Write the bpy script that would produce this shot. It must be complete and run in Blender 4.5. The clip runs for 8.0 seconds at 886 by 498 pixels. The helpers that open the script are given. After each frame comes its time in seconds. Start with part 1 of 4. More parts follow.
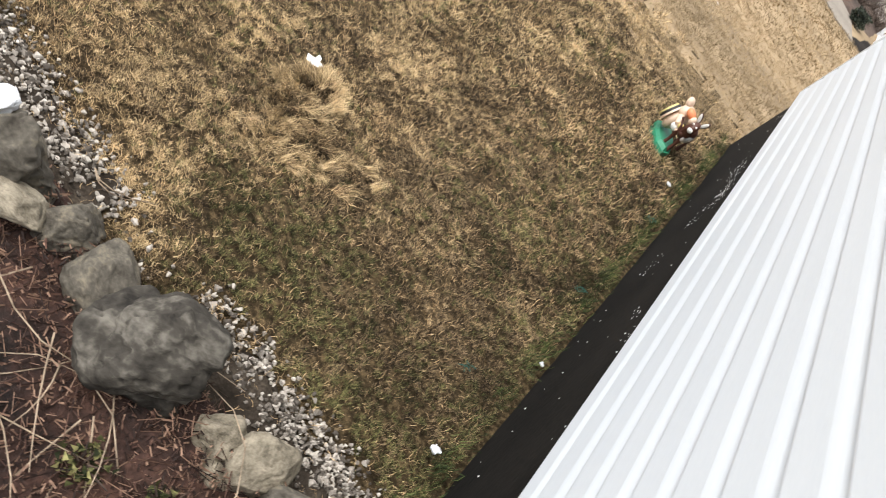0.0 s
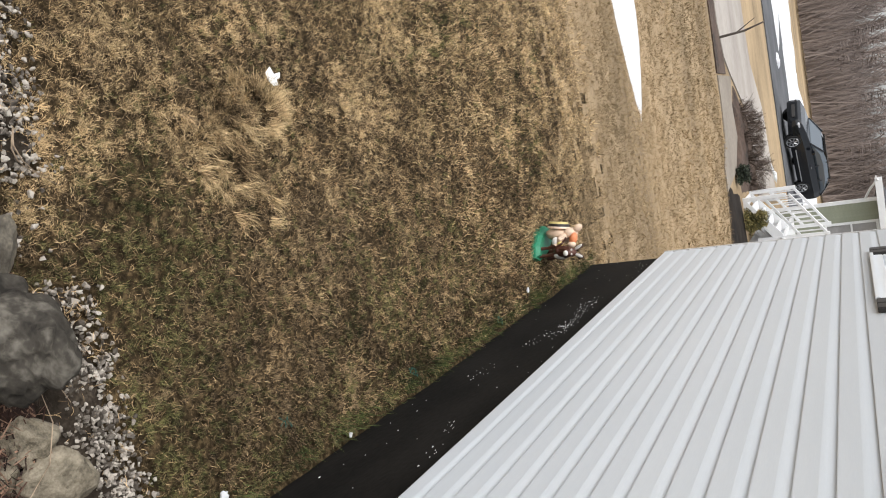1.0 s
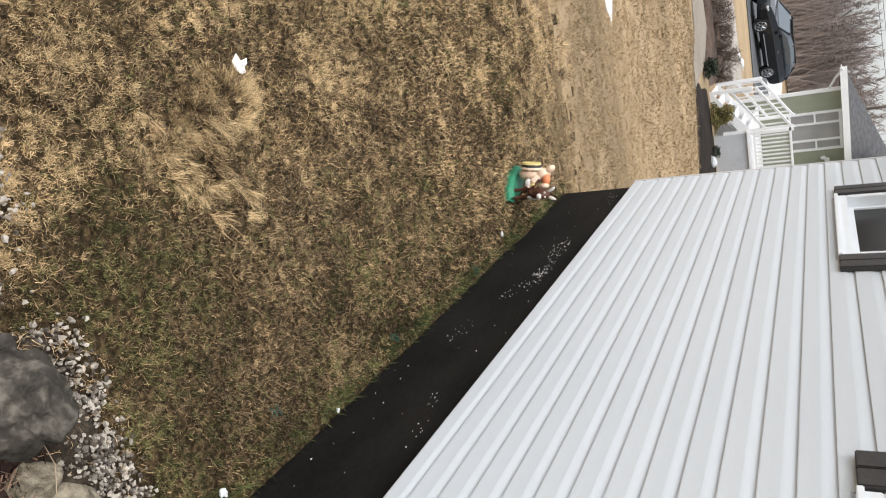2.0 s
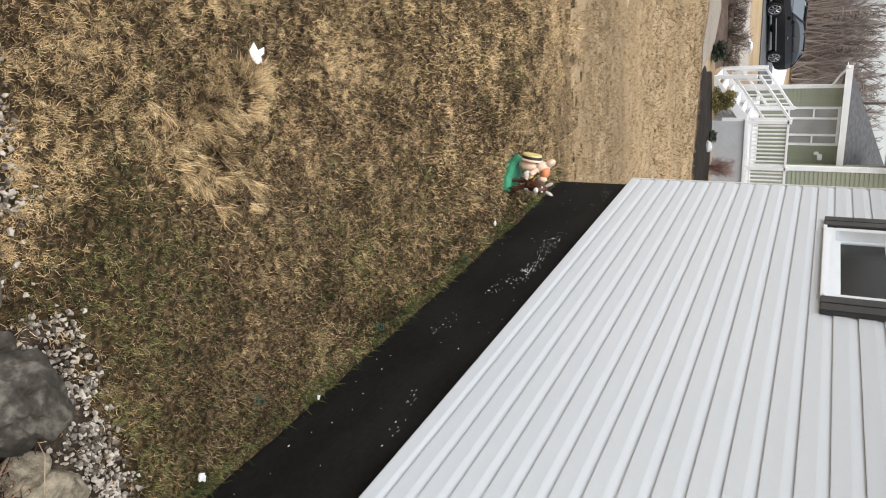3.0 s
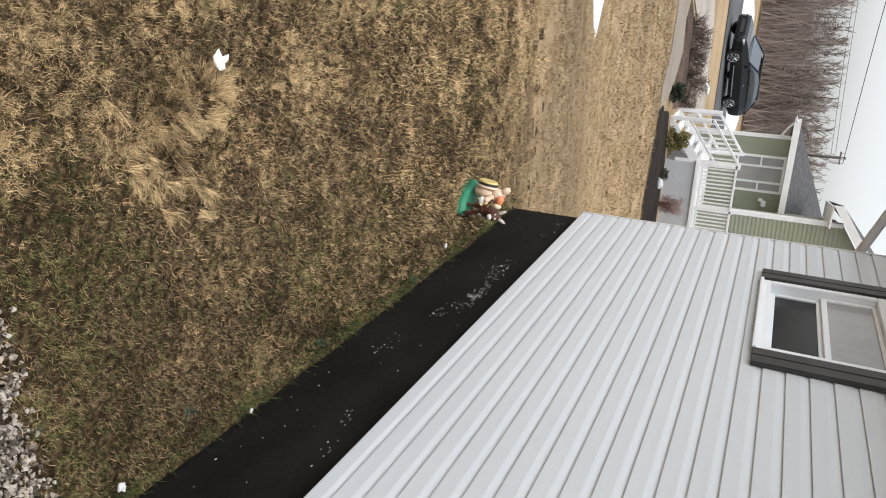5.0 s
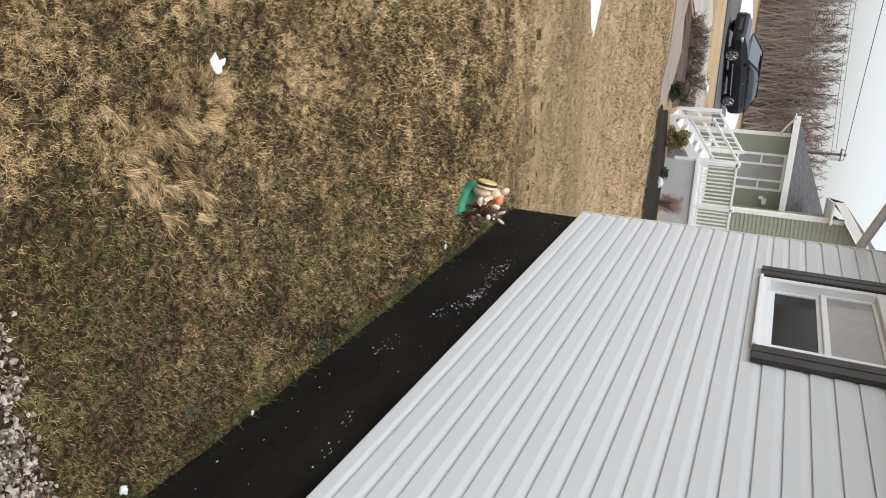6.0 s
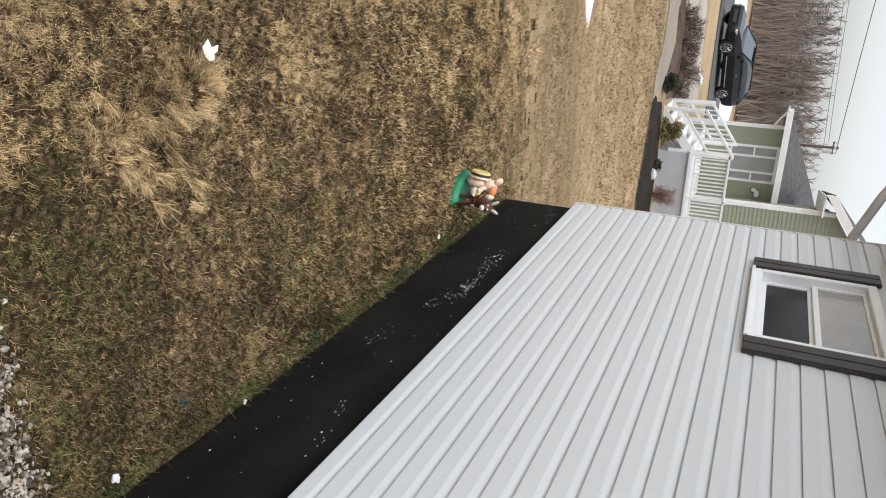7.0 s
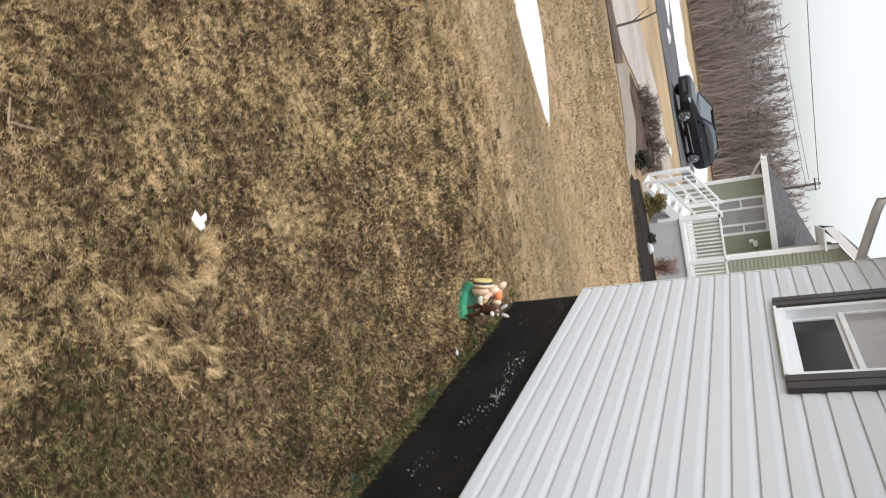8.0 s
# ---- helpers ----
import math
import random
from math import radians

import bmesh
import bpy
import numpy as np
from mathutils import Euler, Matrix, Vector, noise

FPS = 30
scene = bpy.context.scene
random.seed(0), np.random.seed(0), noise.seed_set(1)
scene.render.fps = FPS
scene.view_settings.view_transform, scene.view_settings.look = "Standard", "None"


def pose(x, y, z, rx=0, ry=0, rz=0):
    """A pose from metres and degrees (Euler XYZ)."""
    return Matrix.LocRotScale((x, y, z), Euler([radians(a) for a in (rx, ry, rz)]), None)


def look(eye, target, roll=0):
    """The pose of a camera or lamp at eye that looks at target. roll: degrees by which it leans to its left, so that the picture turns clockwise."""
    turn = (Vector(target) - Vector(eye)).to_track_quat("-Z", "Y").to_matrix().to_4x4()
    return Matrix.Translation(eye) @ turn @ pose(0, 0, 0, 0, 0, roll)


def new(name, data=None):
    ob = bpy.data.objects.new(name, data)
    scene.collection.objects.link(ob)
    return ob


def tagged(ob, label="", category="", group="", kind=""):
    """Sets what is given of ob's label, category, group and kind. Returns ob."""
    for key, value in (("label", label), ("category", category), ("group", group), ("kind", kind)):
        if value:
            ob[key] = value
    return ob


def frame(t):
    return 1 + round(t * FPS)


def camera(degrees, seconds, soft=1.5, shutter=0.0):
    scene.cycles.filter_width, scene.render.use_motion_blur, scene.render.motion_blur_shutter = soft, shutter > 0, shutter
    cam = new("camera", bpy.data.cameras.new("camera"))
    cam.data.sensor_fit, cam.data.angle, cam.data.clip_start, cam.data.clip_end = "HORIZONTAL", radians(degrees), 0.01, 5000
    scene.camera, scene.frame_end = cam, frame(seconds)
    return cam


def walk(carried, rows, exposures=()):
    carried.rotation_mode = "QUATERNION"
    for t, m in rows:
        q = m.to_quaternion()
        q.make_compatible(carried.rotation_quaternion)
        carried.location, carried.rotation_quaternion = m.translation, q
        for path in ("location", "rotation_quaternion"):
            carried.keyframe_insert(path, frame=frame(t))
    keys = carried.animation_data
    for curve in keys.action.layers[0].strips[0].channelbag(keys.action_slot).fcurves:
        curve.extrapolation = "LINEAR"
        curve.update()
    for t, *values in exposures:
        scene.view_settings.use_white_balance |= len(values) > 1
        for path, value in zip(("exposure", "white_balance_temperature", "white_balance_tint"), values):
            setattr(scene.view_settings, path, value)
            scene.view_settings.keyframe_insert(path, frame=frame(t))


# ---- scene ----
# seconds, eye x, y, z, yaw, pitch, lean
PATH = (
    (0.0, -0.592, -0.151, 1.912, 1.20, -39.91, 52.66),
    (0.2, -0.650, -0.134, 1.986, -2.45, -37.44, 63.48),
    (0.5, -0.761, -0.131, 2.031, -8.32, -34.49, 74.47),
    (0.7, -0.891, -0.171, 2.025, -8.99, -30.62, 78.51),
    (1.0, -1.102, -0.193, 2.052, -7.72, -30.15, 83.00),
    (1.2, -1.191, -0.166, 2.013, -6.57, -28.58, 82.95),
    (1.3, -1.230, -0.172, 2.028, -5.79, -29.21, 81.03),
    (1.5, -1.343, -0.123, 2.020, -7.99, -34.43, 80.51),
    (1.8, -1.429, -0.106, 2.010, -13.34, -31.60, 84.43),
    (2.0, -1.519, -0.121, 2.046, -18.37, -28.33, 86.65),
    (2.2, -1.598, -0.133, 2.049, -22.91, -29.11, 88.69),
    (3.3, -1.835, -0.058, 1.986, -23.31, -25.91, 97.76),
    (3.5, -1.841, -0.056, 1.997, -23.78, -25.72, 98.75),
    (4.0, -1.844, -0.054, 1.995, -24.26, -25.06, 99.74),
    (4.5, -1.862, -0.059, 1.998, -23.45, -24.12, 100.72),
    (4.7, -1.866, -0.056, 1.988, -22.32, -23.05, 100.52),
    (6.0, -1.864, -0.061, 2.008, -21.87, -23.08, 99.46),
    (6.5, -1.857, -0.052, 2.001, -23.16, -23.24, 100.12),
    (7.0, -1.857, -0.061, 2.007, -22.53, -22.43, 99.95),
    (7.5, -1.848, -0.071, 2.016, -20.37, -22.32, 97.15),
    (7.7, -1.846, -0.071, 2.020, -20.47, -22.87, 95.58),
    (7.8, -1.840, -0.087, 2.039, -19.49, -23.18, 93.27),
    (7.9, -1.828, -0.094, 2.034, -16.21, -23.39, 88.63),
    (8.0, -1.799, -0.089, 2.011, -11.79, -23.20, 82.26),
)


def stand(x, y, z, yaw, pitch, lean):
    a, p = radians(yaw), radians(pitch)
    way = Vector((-math.sin(a) * math.cos(p), math.cos(a) * math.cos(p), math.sin(p)))
    eye = Vector((x, y, z))
    return look(eye, eye + way, lean)


cam = camera(63.08, 8.0, soft=1.0, shutter=0.1)
walk(cam, [(r[0], stand(*r[1:])) for r in PATH],
     exposures=((0.0, 1.18), (0.5, 0.85), (1.0, 0.72), (2.0, 0.85), (3.5, 0.75), (7.0, 0.68), (8.0, 0.75)))

# ---- light: an overcast winter day ----
world = bpy.data.worlds.new("world")
scene.world = world
world.use_nodes = True
wn = world.node_tree.nodes
sky = wn.new("ShaderNodeTexSky")
sky.sky_type, sky.sun_disc = "NISHITA", False
sky.sun_elevation, sky.sun_rotation = radians(62), radians(241)
sky.air_density, sky.dust_density = 1.0, 3.0
grey = wn.new("ShaderNodeHueSaturation")
grey.inputs["Saturation"].default_value = 0.22
world.node_tree.links.new(sky.outputs[0], grey.inputs["Color"])
world.node_tree.links.new(grey.outputs[0], wn["Background"].inputs["Color"])
wn["Background"].inputs["Strength"].default_value = 0.15
lamp = bpy.data.lights.new("sun", "SUN")
lamp.energy, lamp.angle, lamp.color = 0.9, radians(60), (1.0, 0.985, 0.96)
sun = new("sun", lamp)
sun.matrix_world = look((0, 0, 30), (9, 5, 10))


# ---- materials ----
def mat(name, a, b=None, scale=6.0, rough=0.7, bump=0.1, fine=60.0, metal=0.0, island=0.0, per_object=0.0, stretch=(1, 1, 1), c=None, spec=0.5, lo=0.52, hi=0.98):
    m = bpy.data.materials.new(name)
    m.use_nodes = True
    n, l = m.node_tree.nodes, m.node_tree.links
    p = n["Principled BSDF"]
    b = b or tuple(v * 0.8 for v in a)
    co, mp = n.new("ShaderNodeTexCoord"), n.new("ShaderNodeMapping")
    mp.inputs["Scale"].default_value = stretch
    l.new(co.outputs["Object"], mp.inputs["Vector"])
    big, small = n.new("ShaderNodeTexNoise"), n.new("ShaderNodeTexNoise")
    big.inputs["Scale"].default_value, big.inputs["Detail"].default_value = scale, 5
    small.inputs["Scale"].default_value, small.inputs["Detail"].default_value = fine, 4
    l.new(mp.outputs[0], big.inputs["Vector"])
    l.new(mp.outputs[0], small.inputs["Vector"])
    add = n.new("ShaderNodeMath")
    add.operation = "MULTIPLY_ADD"
    l.new(small.outputs["Fac"], add.inputs[0])
    add.inputs[1].default_value = 0.5
    l.new(big.outputs["Fac"], add.inputs[2])
    last = add.outputs[0]
    if island or per_object:
        src = n.new("ShaderNodeNewGeometry").outputs["Random Per Island"] if island else n.new("ShaderNodeObjectInfo").outputs["Random"]
        more = n.new("ShaderNodeMath")
        more.operation = "MULTIPLY_ADD"
        l.new(src, more.inputs[0])
        more.inputs[1].default_value = island or per_object
        l.new(last, more.inputs[2])
        sub = n.new("ShaderNodeMath")
        sub.operation = "SUBTRACT"
        l.new(more.outputs[0], sub.inputs[0])
        sub.inputs[1].default_value = (island or per_object) / 2
        last = sub.outputs[0]
    ramp = n.new("ShaderNodeValToRGB")
    ramp.color_ramp.elements[0].position, ramp.color_ramp.elements[0].color = lo, (*a, 1)
    ramp.color_ramp.elements[1].position, ramp.color_ramp.elements[1].color = hi, (*b, 1)
    if c:
        e = ramp.color_ramp.elements.new(0.75)
        e.color = (*c, 1)
    l.new(last, ramp.inputs["Fac"])
    l.new(ramp.outputs["Color"], p.inputs["Base Color"])
    p.inputs["Roughness"].default_value, p.inputs["Metallic"].default_value = rough, metal
    p.inputs["Specular IOR Level"].default_value = spec
    if bump:
        bp = n.new("ShaderNodeBump")
        bp.inputs["Strength"].default_value, bp.inputs["Distance"].default_value = bump, 0.02
        l.new(add.outputs[0], bp.inputs["Height"])
        l.new(bp.outputs["Normal"], p.inputs["Normal"])
    return m


def glass_mat(name, tint, rough=0.03):
    m = bpy.data.materials.new(name)
    m.use_nodes = True
    p = m.node_tree.nodes["Principled BSDF"]
    p.inputs["Base Color"].default_value = (*tint, 1)
    p.inputs["Roughness"].default_value = rough
    p.inputs["Specular IOR Level"].default_value = 0.8
    return m


THATCH = mat("thatch", (0.018, 0.013, 0.007), (0.20, 0.140, 0.073), 45, 0.95, 0.9, 260, c=(0.058, 0.041, 0.0215), spec=0.1)
FIELD = mat("field_turf", (0.19, 0.136, 0.076), (0.45, 0.327, 0.19), 0.6, 0.95, 0.5, 14, c=(0.315, 0.228, 0.129), stretch=(0.3, 1, 1))
STRAW = mat("straw_grass", (0.036, 0.023, 0.012), (0.80, 0.57, 0.31), 3.0, 0.85, 0.0, 38, island=0.66, c=(0.25, 0.164, 0.085), spec=0.2, lo=0.55, hi=0.97)
GREENISH = mat("green_grass", (0.014, 0.018, 0.006), (0.30, 0.275, 0.115), 3.0, 0.85, 0.0, 38, island=0.66, c=(0.072, 0.074, 0.026), spec=0.2, lo=0.55, hi=0.97)
# straw with the shade of gaps between blades put into its colour
DARKSTRAW = mat("gap_dark_grass", (0.013, 0.009, 0.0055), (0.40, 0.29, 0.165), 3.0, 0.85, 0.0, 38, island=0.66, c=(0.082, 0.056, 0.032), spec=0.2, lo=0.55, hi=0.97)
FRESH = mat("fresh_grass", (0.02, 0.035, 0.010), (0.14, 0.17, 0.055), 3.0, 0.8, 0.0, 25, island=0.8, c=(0.055, 0.075, 0.022), spec=0.3)
FARTAN = mat("far_grass", (0.20, 0.147, 0.084), (0.48, 0.358, 0.212), 0.7, 0.9, 0.0, 9, island=0.22, c=(0.335, 0.247, 0.144), spec=0.2, stretch=(0.35, 1, 1))
TAN = mat("tan_grass", (0.12, 0.082, 0.040), (0.85, 0.64, 0.36), 3.0, 0.85, 0.0, 38, island=0.55, c=(0.46, 0.33, 0.172), spec=0.2, lo=0.58, hi=0.95)
SIDING = mat("vinyl_siding", (0.56, 0.598, 0.635), (0.605, 0.64, 0.672), 1.2, 0.42, 0.02, 90, per_object=0.15, stretch=(1, 0.3, 3))
TRIM = mat("vinyl_trim", (0.58, 0.58, 0.585), (0.63, 0.63, 0.63), 3, 0.45, 0.02, 60)
WHITE = mat("white_paint", (0.75, 0.79, 0.83), (0.82, 0.85, 0.88), 4, 0.4, 0.02, 50)
FOUND = mat("dark_parging", (0.0045, 0.004, 0.0035), (0.013, 0.0115, 0.010), 2.5, 0.8, 0.15, 40, stretch=(1, 0.6, 1.5), spec=0.15)
CHIP = mat("white_flake", (0.62, 0.62, 0.6), (0.8, 0.8, 0.78), 30, 0.7, 0)
SHUT = mat("dark_shutter", (0.022, 0.020, 0.020), (0.045, 0.042, 0.04), 6, 0.5, 0.05, 60)
# near-black colour that stands in for the shade of an unlit interior
DARKIN = mat("unlit_room_black", (0.012, 0.012, 0.012), (0.03, 0.03, 0.03), 3, 0.9, 0)
ROCK = mat("grey_boulder", (0.014, 0.0115, 0.0088), (0.165, 0.150, 0.124), 1.5, 0.85, 0.45, 8, c=(0.050, 0.044, 0.035), lo=0.54, hi=0.98, spec=0.3, stretch=(1, 1, 2.2))
ROCKB = mat("brown_boulder", (0.032, 0.025, 0.016), (0.19, 0.160, 0.112), 2.2, 0.85, 0.35, 12, c=(0.086, 0.075, 0.057))
ROCKP = mat("pale_boulder", (0.085, 0.070, 0.047), (0.33, 0.285, 0.21), 2.2, 0.85, 0.3, 14, c=(0.215, 0.184, 0.132))
STONE = mat("crushed_stone", (0.10, 0.085, 0.070), (0.52, 0.472, 0.41), 20, 0.9, 0.3, 120, per_object=0.8, c=(0.265, 0.235, 0.20), spec=0.15)
STONES = mat("crushed_stones", (0.10, 0.085, 0.070), (0.52, 0.472, 0.41), 20, 0.9, 0.3, 120, island=0.8, c=(0.265, 0.235, 0.20), spec=0.15)
MULCH = mat("bark_mulch", (0.010, 0.0052, 0.0036), (0.095, 0.047, 0.032), 7, 0.95, 0.9, 60, c=(0.038, 0.018, 0.0125))
BARK = mat("mulch_chips", (0.020, 0.0092, 0.006), (0.30, 0.185, 0.125), 9, 0.9, 0, 60, island=0.9, c=(0.098, 0.048, 0.032))
TWIG = mat("dry_twig", (0.16, 0.115, 0.075), (0.48, 0.37, 0.26), 10, 0.85, 0.1, 60, island=0.5)
SNOW = mat("old_snow", (0.62, 0.64, 0.66), (0.74, 0.74, 0.75), 5, 0.6, 0.3, 40)
LITTER = mat("white_scrap", (0.75, 0.75, 0.73), (0.85, 0.85, 0.84), 20, 0.6, 0.1)
PL_GREEN = mat("green_plastic", (0.012, 0.17, 0.085), (0.03, 0.26, 0.14), 8, 0.5, 0.05)
PL_BROWN = mat("brown_plastic", (0.055, 0.018, 0.011), (0.10, 0.035, 0.02), 8, 0.5, 0.05)
PL_CREAM = mat("cream_plastic", (0.68, 0.48, 0.34), (0.80, 0.63, 0.48), 8, 0.5, 0.05)
PL_WHITE = mat("white_plastic", (0.70, 0.68, 0.63), (0.8, 0.78, 0.74), 8, 0.5, 0.05)
PL_ORANGE = mat("orange_plastic", (0.58, 0.16, 0.06), (0.70, 0.26, 0.11), 8, 0.5, 0.05)
PL_BLACK = mat("black_plastic", (0.012, 0.011, 0.01), (0.03, 0.028, 0.025), 8, 0.5, 0.05)
PL_YELLOW = mat("yellow_plastic", (0.58, 0.45, 0.13), (0.70, 0.58, 0.25), 8, 0.5, 0.05)
SAGE = mat("sage_siding", (0.235, 0.252, 0.182), (0.30, 0.316, 0.238), 1.0, 0.6, 0.02, 20)
NWHITE = mat("aged_white_paint", (0.70, 0.71, 0.72), (0.79, 0.79, 0.79), 4, 0.5, 0.02, 50)
SHINGLE = mat("grey_shingle", (0.05, 0.05, 0.053), (0.11, 0.11, 0.115), 6, 0.9, 0.4, 25)
CONC = mat("pale_concrete", (0.42, 0.43, 0.44), (0.52, 0.53, 0.54), 2, 0.85, 0.1, 25)
GRAVEL = mat("gravel_drive", (0.17, 0.145, 0.115), (0.29, 0.25, 0.205), 0.8, 0.95, 0.3, 14)
DRIVE = mat("pale_drive_gravel", (0.27, 0.24, 0.21), (0.42, 0.38, 0.34), 0.8, 0.95, 0.3, 14, stretch=(0.3, 1, 1))
ASPHALT = mat("road_asphalt", (0.05, 0.052, 0.056), (0.11, 0.113, 0.12), 0.6, 0.8, 0.1, 10)
GRIT = mat("gritty_soil", (0.018, 0.014, 0.010), (0.10, 0.080, 0.060), 9, 0.95, 0.8, 90, c=(0.042, 0.033, 0.025), spec=0.1)
SOIL = mat("dark_bed_soil", (0.006, 0.005, 0.004), (0.028, 0.021, 0.016), 3, 0.95, 0.5, 25, spec=0.2)
BRUSH = mat("dead_brush", (0.022, 0.016, 0.012), (0.105, 0.075, 0.055), 1.5, 0.95, 0.5, 12, c=(0.08, 0.05, 0.035))
EVERG = mat("yellow_evergreen", (0.05, 0.05, 0.012), (0.24, 0.19, 0.06), 4, 0.8, 0, 30, island=0.6)
DARKG = mat("dark_evergreen", (0.012, 0.018, 0.010), (0.045, 0.055, 0.03), 4, 0.8, 0, 30, island=0.6)
BROWNTW = mat("brown_twigs", (0.04, 0.028, 0.02), (0.15, 0.105, 0.08), 4, 0.85, 0, 30, island=0.6)
REDTW = mat("red_twigs", (0.12, 0.055, 0.04), (0.26, 0.14, 0.10), 4, 0.85, 0, 30, island=0.6)
WOODS = mat("bare_woods", (0.13, 0.105, 0.093), (0.31, 0.26, 0.235), 0.15, 0.95, 0, 1.5, island=0.5, spec=0.1)
CARPAINT = mat("black_car_paint", (0.007, 0.008, 0.010), (0.012, 0.014, 0.017), 1, 0.12, 0, spec=0.45)
# blue-grey base carries the sky's reflection on the car windows
CARGLASS = glass_mat("car_glass_sky_sheen", (0.10, 0.12, 0.14), 0.03)
TYRE = mat("tyre_rubber", (0.012, 0.012, 0.012), (0.025, 0.025, 0.025), 10, 0.85, 0.1)
ALLOY = mat("alloy_rim", (0.45, 0.46, 0.48), (0.55, 0.56, 0.58), 10, 0.3, 0, metal=0.8)
LAMPW = mat("headlamp", (0.6, 0.62, 0.65), (0.7, 0.72, 0.75), 10, 0.1, 0)
POLE = mat("weathered_pole", (0.085, 0.07, 0.06), (0.17, 0.145, 0.12), 2, 0.9, 0.2, 20)
WIRE = mat("black_cable", (0.03, 0.03, 0.03), (0.05, 0.05, 0.05), 2, 0.7, 0)
GUTTER = mat("grey_gutter", (0.50, 0.50, 0.51), (0.58, 0.58, 0.59), 3, 0.5, 0.03)
HOSE = mat("teal_string", (0.008, 0.085, 0.068), (0.015, 0.14, 0.11), 9, 0.6, 0)


# ---- mesh helpers ----
def finish(name, bm, material, smooth=False):
    me = bpy.data.meshes.new(name)
    bmesh.ops.recalc_face_normals(bm, faces=bm.faces)
    if smooth:
        for f in bm.faces:
            f.smooth = True
    bm.to_mesh(me)
    bm.free()
    for m in material if isinstance(material, (list, tuple)) else [material]:
        me.materials.append(m)
    return me


def part(name, bm, material, parent=None, label="", smooth=False):
    ob = new(name, finish(name, bm, material, smooth))
    ob.parent = parent
    return tagged(ob, label)


def empty(name, m=None):
    ob = new(name)
    ob.empty_display_size = 0.1
    if m is not None:
        ob.matrix_basis = m
    return ob


def box(bm, x0, x1, y0, y1, z0, z1, bevel=0.0, idx=0):
    r = bmesh.ops.create_cube(bm, size=1, matrix=Matrix.LocRotScale(((x0 + x1) / 2, (y0 + y1) / 2, (z0 + z1) / 2), None, (x1 - x0, y1 - y0, z1 - z0)))
    faces = list({f for v in r["verts"] for f in v.link_faces})
    for f in faces:
        f.material_index = idx
    if bevel:
        edges = list({e for f in faces for e in f.edges})
        out = bmesh.ops.bevel(bm, geom=edges, offset=bevel, segments=2, affect="EDGES", clamp_overlap=True)
        for f in out["faces"]:
            f.material_index = idx
    return bm


def boxm(*a, **k):
    return box(bmesh.new(), *a, **k)


def tube(bm, pts, radii, sides=7, idx=0):
    """A round bar along points with a radius at each."""
    pts = [Vector(p) for p in pts]
    rings = []
    for i, p in enumerate(pts):
        d = (pts[min(i + 1, len(pts) - 1)] - pts[max(i - 1, 0)]).normalized()
        s = d.orthogonal().normalized()
        u = d.cross(s)
        r = radii[i] if isinstance(radii, (list, tuple)) else radii
        rings.append([bm.verts.new(p + r * (math.cos(6.2832 * k / sides) * s + math.sin(6.2832 * k / sides) * u)) for k in range(sides)])
    for a, b in zip(rings, rings[1:]):
        for k in range(sides):
            bm.faces.new((a[k], a[(k + 1) % sides], b[(k + 1) % sides], b[k])).material_index = idx
    for ring in (rings[0][::-1], rings[-1]):
        bm.faces.new(ring).material_index = idx
    return bm


def ball(bm, c, r, idx=0, rot=None, seg=12):
    m = Matrix.LocRotScale(c, rot, r)
    out = bmesh.ops.create_uvsphere(bm, u_segments=seg, v_segments=max(6, seg * 2 // 3), radius=1, matrix=m)
    for f in {f for v in out["verts"] for f in v.link_faces}:
        f.material_index, f.smooth = idx, True
    return bm


def soup(name, verts, faces, material, parent=None, label="", kind="stuff", category=""):
    me = bpy.data.meshes.new(name)
    me.from_pydata(verts, [], faces)
    me.materials.append(material)
    ob = new(name, me)
    ob.parent = parent
    return tagged(ob, label, category, "", kind)


def ground_z(x, y):
    y = np.asarray(y, float)
    down = np.clip((y - 4.6) / 7.5, 0, 1)
    up = np.clip((y - 26) / 9.0, 0, 1)
    return -0.5 * down * down * (3 - 2 * down) + 0.05 * up * up * (3 - 2 * up) + 0.0 * np.asarray(x)


def gz(x, y):
    return float(ground_z(x, y))


